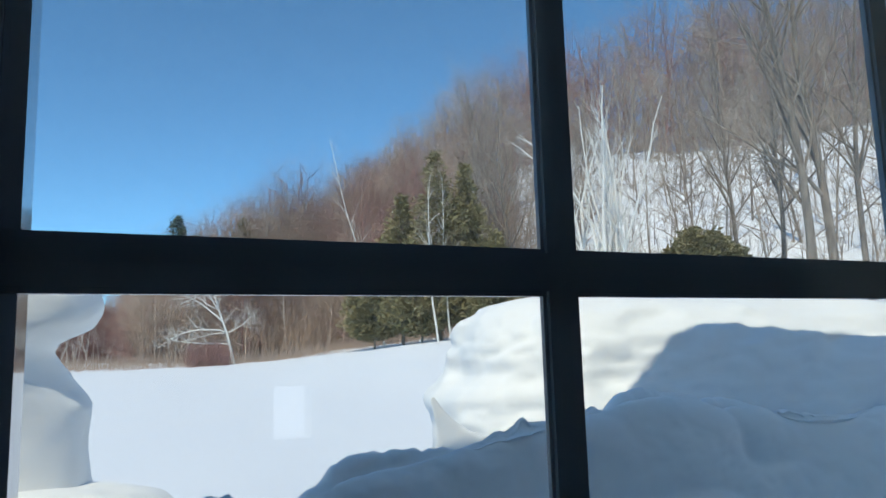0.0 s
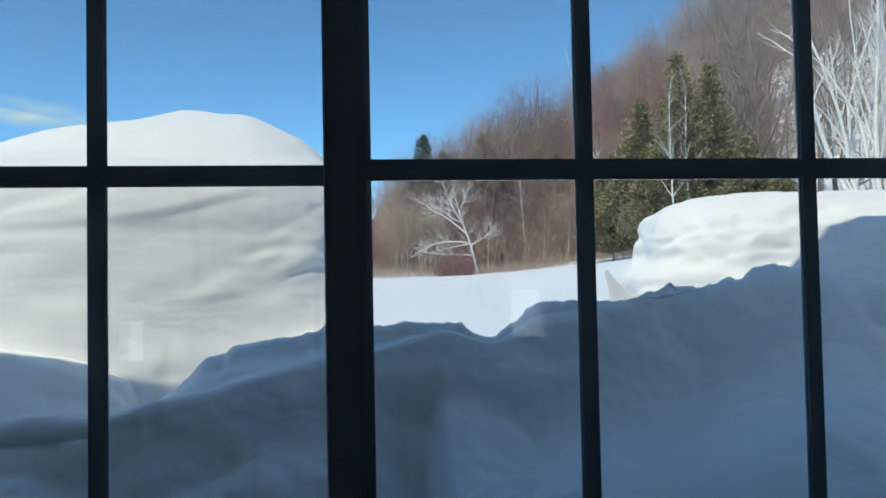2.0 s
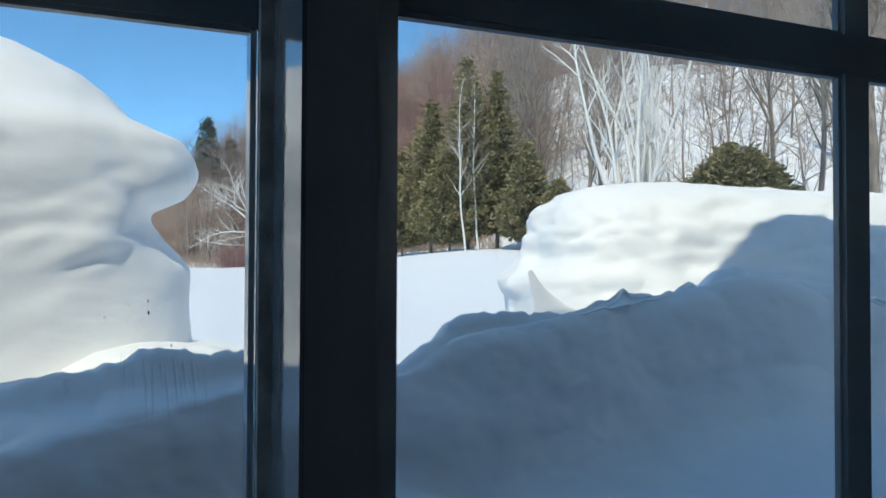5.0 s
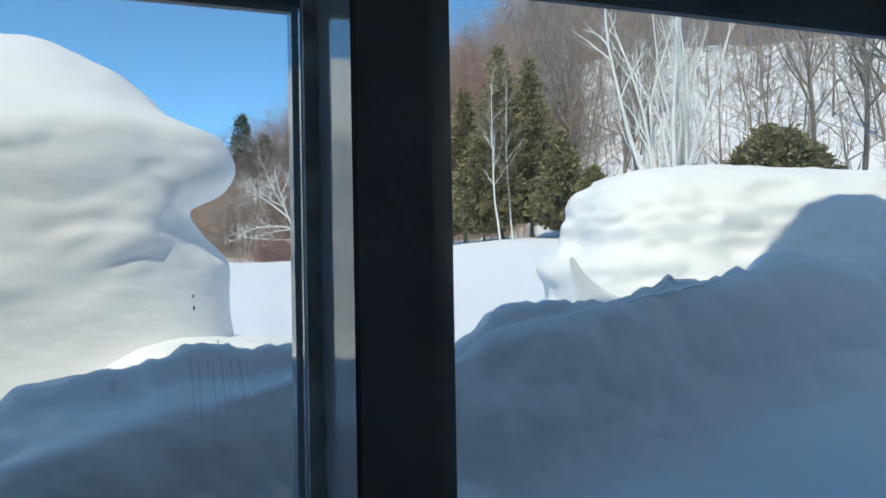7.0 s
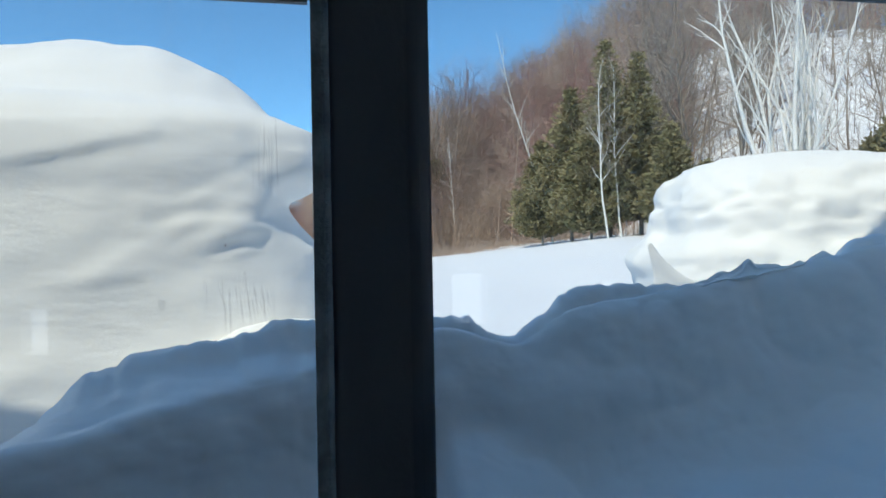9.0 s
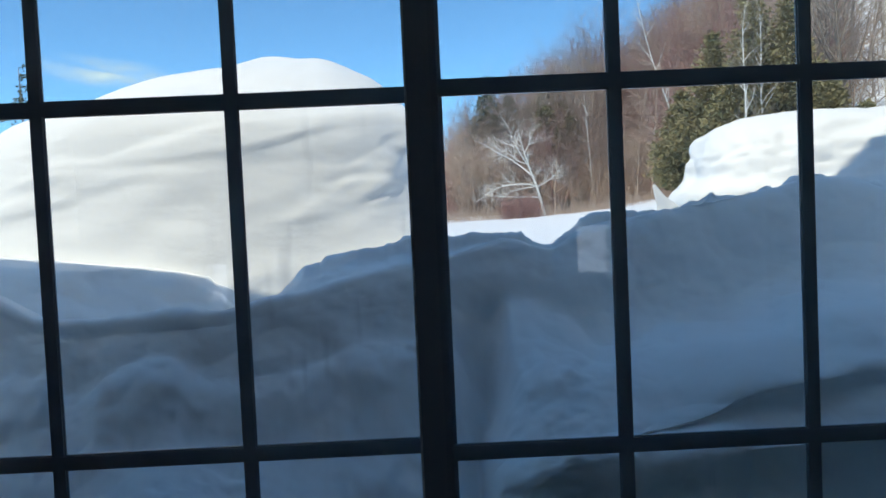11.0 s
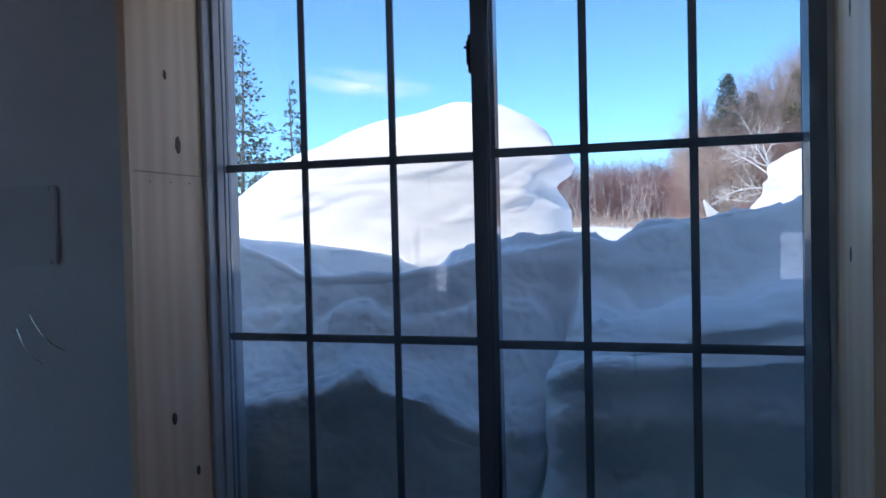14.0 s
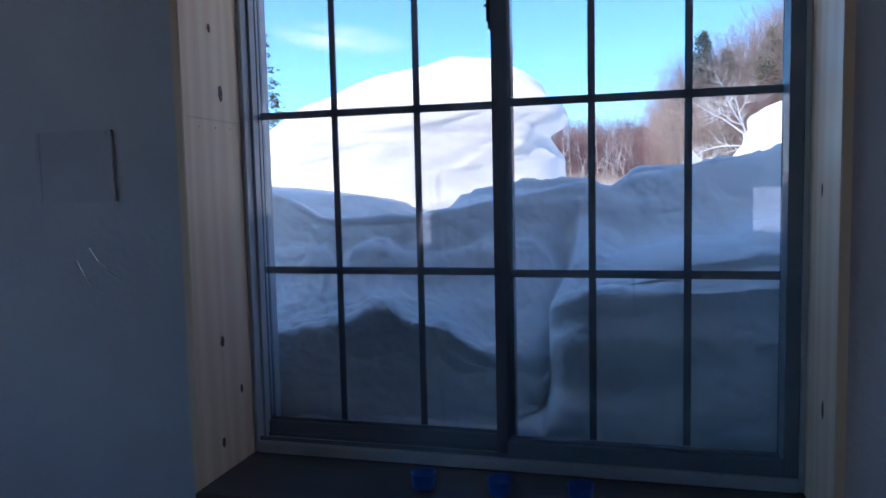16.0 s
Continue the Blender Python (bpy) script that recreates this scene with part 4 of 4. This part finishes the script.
# slim white birches before the cedars
for az, r, h, lx in ((24.2, 33, 8.0, -0.17), (25.2, 34, 8.3, -0.04), (20.2, 40, 12.0, -0.30), (12.6, 50, 8.0, -0.05)):
    x, y = polar(az, r)
    wood, tw = bare_tree(rng, h, 0.055, 18, 80, 260, (lx, 0), twig_r=0.007, spread=0.5, limb=0.2)
    tree("birch", x, y, wood, tw, BARK_BIRCH, TWIG_GREY, "slim leaning white birch with bare branches")

# tall bare trees on the near slope
for k, (az, r, h) in enumerate(((51.3, 26, 15), (52.9, 27, 16), (49.2, 32, 13), (54.6, 30, 15), (57.5, 27, 14), (33.4, 34, 9), (34.6, 38, 10), (46.6, 38, 13), (60.5, 30, 14), (30.2, 40, 12), (27.8, 46, 14), (29.4, 48, 14))):
    x, y = polar(az, r)
    wood, tw = bare_tree(rng, h, 0.13 + 0.05 * (k < 2), 24, 180, 700, (rng.normal(0, 0.05), 0), twig_r=0.009, spread=0.5)
    tree("bare_tree", x, y, wood, tw, BARK_GREY, TWIG_GREY, "tall leafless hardwood with grey-brown bark on the snowy slope")

# woods on the hill: joined, too many to count
SKYLINE = knotted((-40, 7.0), (-24, 7.2), (-18, 5.5), (-6, 4.8), (0.5, 5.4), (3, 7.6), (5, 8.9), (8, 9.9), (11.5, 12.2), (15, 14.4), (18.5, 16.9), (23, 20.0), (28, 24.0), (32, 25.6), (37, 27.4), (45, 29.0), (70, 29.5))
variants = [bare_tree(rng, 1.0, rr, 15, 60, nt, (rng.normal(0, 0.04), 0), twig_r=0.0052, spread=sp, limb=0.36) for rr, nt, sp in ((0.0085, 150, 0.78), (0.0075, 170, 0.7), (0.010, 160, 0.85), (0.007, 150, 0.66))]


def woods(name, spots, mat, label, vrng):
    Vs, Qs, n = [], [], 0
    for az, r, lift in spots:
        x, y = polar(az, r)
        g = float(ground_z(np.array(x), np.array(y)))
        h = r * math.tan(radians(float(SKYLINE(np.array(az))))) + 1.44 - g
        h = max(3.0, min(28.0, h)) * lift * 1.05
        wood, tw = variants[vrng.randint(len(variants))]
        V, Q = prisms(np.array(wood + tw), 3)
        a = vrng.rand() * 6.28
        c, s = math.cos(a), math.sin(a)
        wide = vrng.uniform(0.75, 1.1) * h
        V = np.stack([x + wide * (c * V[:, 0] - s * V[:, 1]), y + wide * (s * V[:, 0] + c * V[:, 1]), g + h * V[:, 2]], 1)
        Vs.append(V), Qs.append(Q + n)
        n += len(V)
    ob = mesh_from(name, np.concatenate(Vs), np.concatenate(Qs), mat, smooth=False)
    return tagged(ob, label, "woods", kind="stuff")


vr = np.random.RandomState(23)
spots = {"red": [], "tan": [], "grey": []}


def patch(az, r):
    """Kinds of trees grow in stands."""
    v = float(vnoise(az * 0.42, r * 0.09, 2.5)) + vr.normal(0, 0.12)
    return "red" if v > 0.12 else "grey" if v < -0.22 else "tan"


for k in range(400):  # ridge
    az = 8 + 50 * vr.rand() ** 1.2
    r = vr.uniform(83, 106)
    spots[patch(az, r)].append((az, r, vr.uniform(0.78, 1.06)))
for k in range(230):  # edge of the field
    az = vr.uniform(1.5, 30)
    r = vr.uniform(47, 80)
    spots[patch(az, r)].append((az, r, vr.uniform(0.55, 1.0)))
for k in range(85):  # open slope
    spots["grey"].append((vr.uniform(28, 64), vr.uniform(36, 78), vr.uniform(0.45, 0.8)))
for k in range(22):  # before the slope's edge
    spots[("tan", "grey")[k % 2]].append((vr.uniform(27, 37), vr.uniform(46, 72), vr.uniform(0.5, 0.85)))
for k in range(150):  # shoulder of the hill
    spots[("tan", "red", "tan")[k % 3]].append((vr.uniform(9, 23), vr.uniform(66, 90), vr.uniform(0.88, 1.08)))
for k in range(150):  # behind the spruces
    spots[("red", "tan")[k % 2]].append((vr.uniform(1.8, 14), vr.uniform(64, 76), vr.uniform(1.15, 1.5)))
for k in range(70):  # under the spruces
    spots[("red", "red", "tan")[k % 3]].append((vr.uniform(1.2, 13), vr.uniform(50, 60), vr.uniform(0.75, 1.0)))
for k in range(70):  # among the spruces
    spots[("grey", "tan")[k % 2]].append((vr.uniform(3.0, 13), vr.uniform(57, 62), vr.uniform(1.05, 1.4)))
for k in range(170):  # far thicket
    spots["red"].append((vr.uniform(-9, 4), vr.uniform(90, 115), vr.uniform(0.7, 1.0)))
for k in range(60):
    spots["tan"].append((vr.uniform(-40, -20), vr.uniform(90, 120), vr.uniform(0.7, 1.0)))
woods("red_woods", spots["red"], TWIG_RED, "reddish-brown leafless thicket and treetops", vr)
woods("tan_woods", spots["tan"], TWIG_TAN, "tan-brown leafless woods on the hillside", vr)
woods("grey_woods", spots["grey"], TWIG_GREY, "grey leafless trees spread over the snowy slope", vr)
thicket = [(vr.uniform(-7, 5), vr.uniform(88, 94), vr.uniform(0.6, 0.9)) for k in range(26)]
woods("birch_thicket", thicket, BARK_BIRCH, "thin white birch stems before the reddish thicket", vr)


def brush(name, count, az0, az1, r0, r1, h0, h1, mat, label, brng, thick=0.028):
    """Upright shrubs and saplings too many to count."""
    segs = []
    for k in range(count):
        az, r = brng.uniform(az0, az1), brng.uniform(r0, r1)
        x, y = polar(az, r)
        g = float(ground_z(np.array(x), np.array(y)))
        h = brng.uniform(h0, h1)
        lean = brng.normal(0, 0.2, 2)
        p, q = np.array((x, y, g - 0.1)), np.array((x + lean[0] * h, y + lean[1] * h, g + h))
        segs.append((*p, *q, thick, thick * 0.35))
        for j in range(7):
            f = brng.uniform(0.25, 0.95)
            o = p + (q - p) * f
            e = o + np.array((brng.normal(0, 0.4) * h * 0.5, brng.normal(0, 0.4) * h * 0.5, brng.uniform(0.1, 0.32) * h))
            segs.append((*o, *e, thick * 0.55, 0.006))
    V, Q = prisms(segs, 3)
    return tagged(mesh_from(name, V, Q, mat, smooth=False), label, "brush", kind="stuff")


br = np.random.RandomState(77)
brush("red_brush", 2600, -10, 4.5, 84, 98, 3.0, 7.6, TWIG_RED, "dense reddish thicket beyond the snowy field", br)
brush("low_red_brush", 160, 5.6, 8.6, 39.5, 42, 0.5, 1.3, TWIG_RED, "low red twiggy brush at the foot of the crooked birch", br, 0.016)
brush("pale_saplings", 60, -8, 5, 80, 86, 3.5, 6.6, BARK_BIRCH, "thin pale birch stems in front of the reddish thicket", br, 0.034)
brush("dark_brush", 900, 2.5, 20, 52, 58, 1.5, 4.0, BARK_GREY, "grey-brown undergrowth below the woods", br)
brush("tan_brush", 2600, 2.5, 30, 48, 60, 1.5, 5.0, TWIG_TAN, "dense tan brush under the trees at the field edge", br)
brush("grey_brush", 700, 28, 62, 36, 76, 1.0, 3.5, TWIG_GREY, "thin grey saplings scattered over the snowy slope", br)

# dry grass and brush along the far edge of the field
segs = []
for k in range(5200):
    az, r = vr.uniform(-8, 27), vr.uniform(40, 50)
    x, y = polar(az, r)
    g = float(ground_z(np.array(x), np.array(y)))
    h = vr.uniform(0.15, 0.6) + 0.5 * vr.rand() ** 4
    segs.append((x, y, g - 0.1, x + vr.normal(0, 0.12), y, g + h, 0.012, 0.004))
V, Q = prisms(segs, 3)
tagged(mesh_from("dry_grass", V, Q, GRASS_DRY, smooth=False), "dry tan and reddish grass along the field edge", "grass", kind="stuff")

# ---- small things in the room ----
for x in (-0.20, -0.02, 0.162):
    bm = bmesh.new()
    prof = [(0.0, 0.0), (0.024, 0.0), (0.026, 0.004), (0.028, 0.032), (0.030, 0.035), (0.029, 0.037), (0.0265, 0.035), (0.024, 0.010), (0.0, 0.008)]
    vs = [bm.verts.new((r, 0, z)) for r, z in prof]
    es = [bm.edges.new((a, b)) for a, b in zip(vs, vs[1:])]
    bmesh.ops.spin(bm, geom=vs + es, cent=(0, 0, 0), axis=(0, 0, 1), angle=2 * math.pi, steps=24)
    bmesh.ops.remove_doubles(bm, verts=bm.verts, dist=1e-5)
    bmesh.ops.recalc_face_normals(bm, faces=bm.faces)
    cup = part("cup", bm, BLUE, smooth=True)
    cup.location = (x, 0.13, Z0)
    tagged(cup, "small blue plastic cup on the window sill", "cup", "cups on the sill")

# a small framed panel and two bright wire strands on the shaded wall
panel = thing("wall_panel", "small dark framed panel hanging on the shaded wall", "picture", at=(-1.02, WALL_IN, 1.39))
part("frame", add_box(add_box(add_box(box(-0.110, -0.096, -0.009, -0.001, -0.085, 0.085, 0.002), 0.096, 0.110, -0.009, -0.001, -0.085, 0.085, 0.002), -0.096, 0.096, -0.009, -0.001, 0.071, 0.085, 0.002), -0.096, 0.096, -0.009, -0.001, -0.085, -0.071, 0.002), DULL, panel)
part("backing", box(-0.096, 0.096, -0.006, -0.001, -0.071, 0.071), DULL, panel)
for xa, za, xb, zb in ((-0.993, 1.195, -0.905, 1.119), (-1.031, 1.164, -0.963, 1.088)):
    pts = []
    for k in range(15):
        f = k / 14
        pts.append((xa + (xb - xa) * f, WALL_IN - 0.004 - 0.006 * math.sin(math.pi * f), za + (zb - za) * f - 0.010 * math.sin(math.pi * f)))
    V, Q = prisms([(*a, *b, 0.0016, 0.0016) for a, b in zip(pts, pts[1:])], 6)
    tagged(mesh_from("wire", V, Q, WIRE), "thin bright wire strand hanging on the wall", "wire", "wires on the wall")

# a wisp of high cloud
m = bpy.data.materials.new("cloud")
m.use_nodes = True
nt = m.node_tree
nt.nodes.remove(nt.nodes["Principled BSDF"])
em, tr, mx = nt.nodes.new("ShaderNodeEmission"), nt.nodes.new("ShaderNodeBsdfTransparent"), nt.nodes.new("ShaderNodeMixShader")
em.inputs[0].default_value, em.inputs[1].default_value = (0.66, 0.86, 1.0, 1), 0.5
tc, mp, nz, gr = nt.nodes.new("ShaderNodeTexCoord"), nt.nodes.new("ShaderNodeMapping"), nt.nodes.new("ShaderNodeTexNoise"), nt.nodes.new("ShaderNodeTexGradient")
gr.gradient_type = "SPHERICAL"
mp.inputs["Scale"].default_value = (0.012, 0.012, 0.045)
nz.inputs["Scale"].default_value, nz.inputs["Detail"].default_value = 1.0, 6
mp2 = nt.nodes.new("ShaderNodeMapping")
mp2.inputs["Scale"].default_value = (1 / 150, 1, 1 / 32)
mu, rg = nt.nodes.new("ShaderNodeMath"), nt.nodes.new("ShaderNodeMapRange")
mu.operation = "MULTIPLY"
rg.inputs[1].default_value, rg.inputs[2].default_value, rg.inputs[4].default_value = 0.35, 0.75, 1.6
for a, b in ((tc.outputs["Object"], mp.inputs[0]), (tc.outputs["Object"], mp2.inputs[0]), (mp.outputs[0], nz.inputs["Vector"]), (mp2.outputs[0], gr.inputs[0]), (nz.outputs["Fac"], rg.inputs[0]), (rg.outputs[0], mu.inputs[0]), (gr.outputs["Fac"], mu.inputs[1]), (mu.outputs[0], mx.inputs[0]), (tr.outputs[0], mx.inputs[1]), (em.outputs[0], mx.inputs[2]), (mx.outputs[0], nt.nodes["Material Output"].inputs[0])):
    nt.links.new(a, b)
bm = bmesh.new()
bmesh.ops.create_grid(bm, x_segments=8, y_segments=4, size=1)
for v in bm.verts:
    v.co = Vector((v.co.x * 150, 0.0, v.co.y * 32))
cloud = part("cloud", bm, m)
cx, cy = polar(-22.5, 1500)
cloud.location, cloud.rotation_euler = (cx, cy, 1500 * math.tan(radians(11.2))), (0, radians(6), radians(22.5))
tagged(cloud, "thin white wisp of high cloud", "cloud", kind="structure")
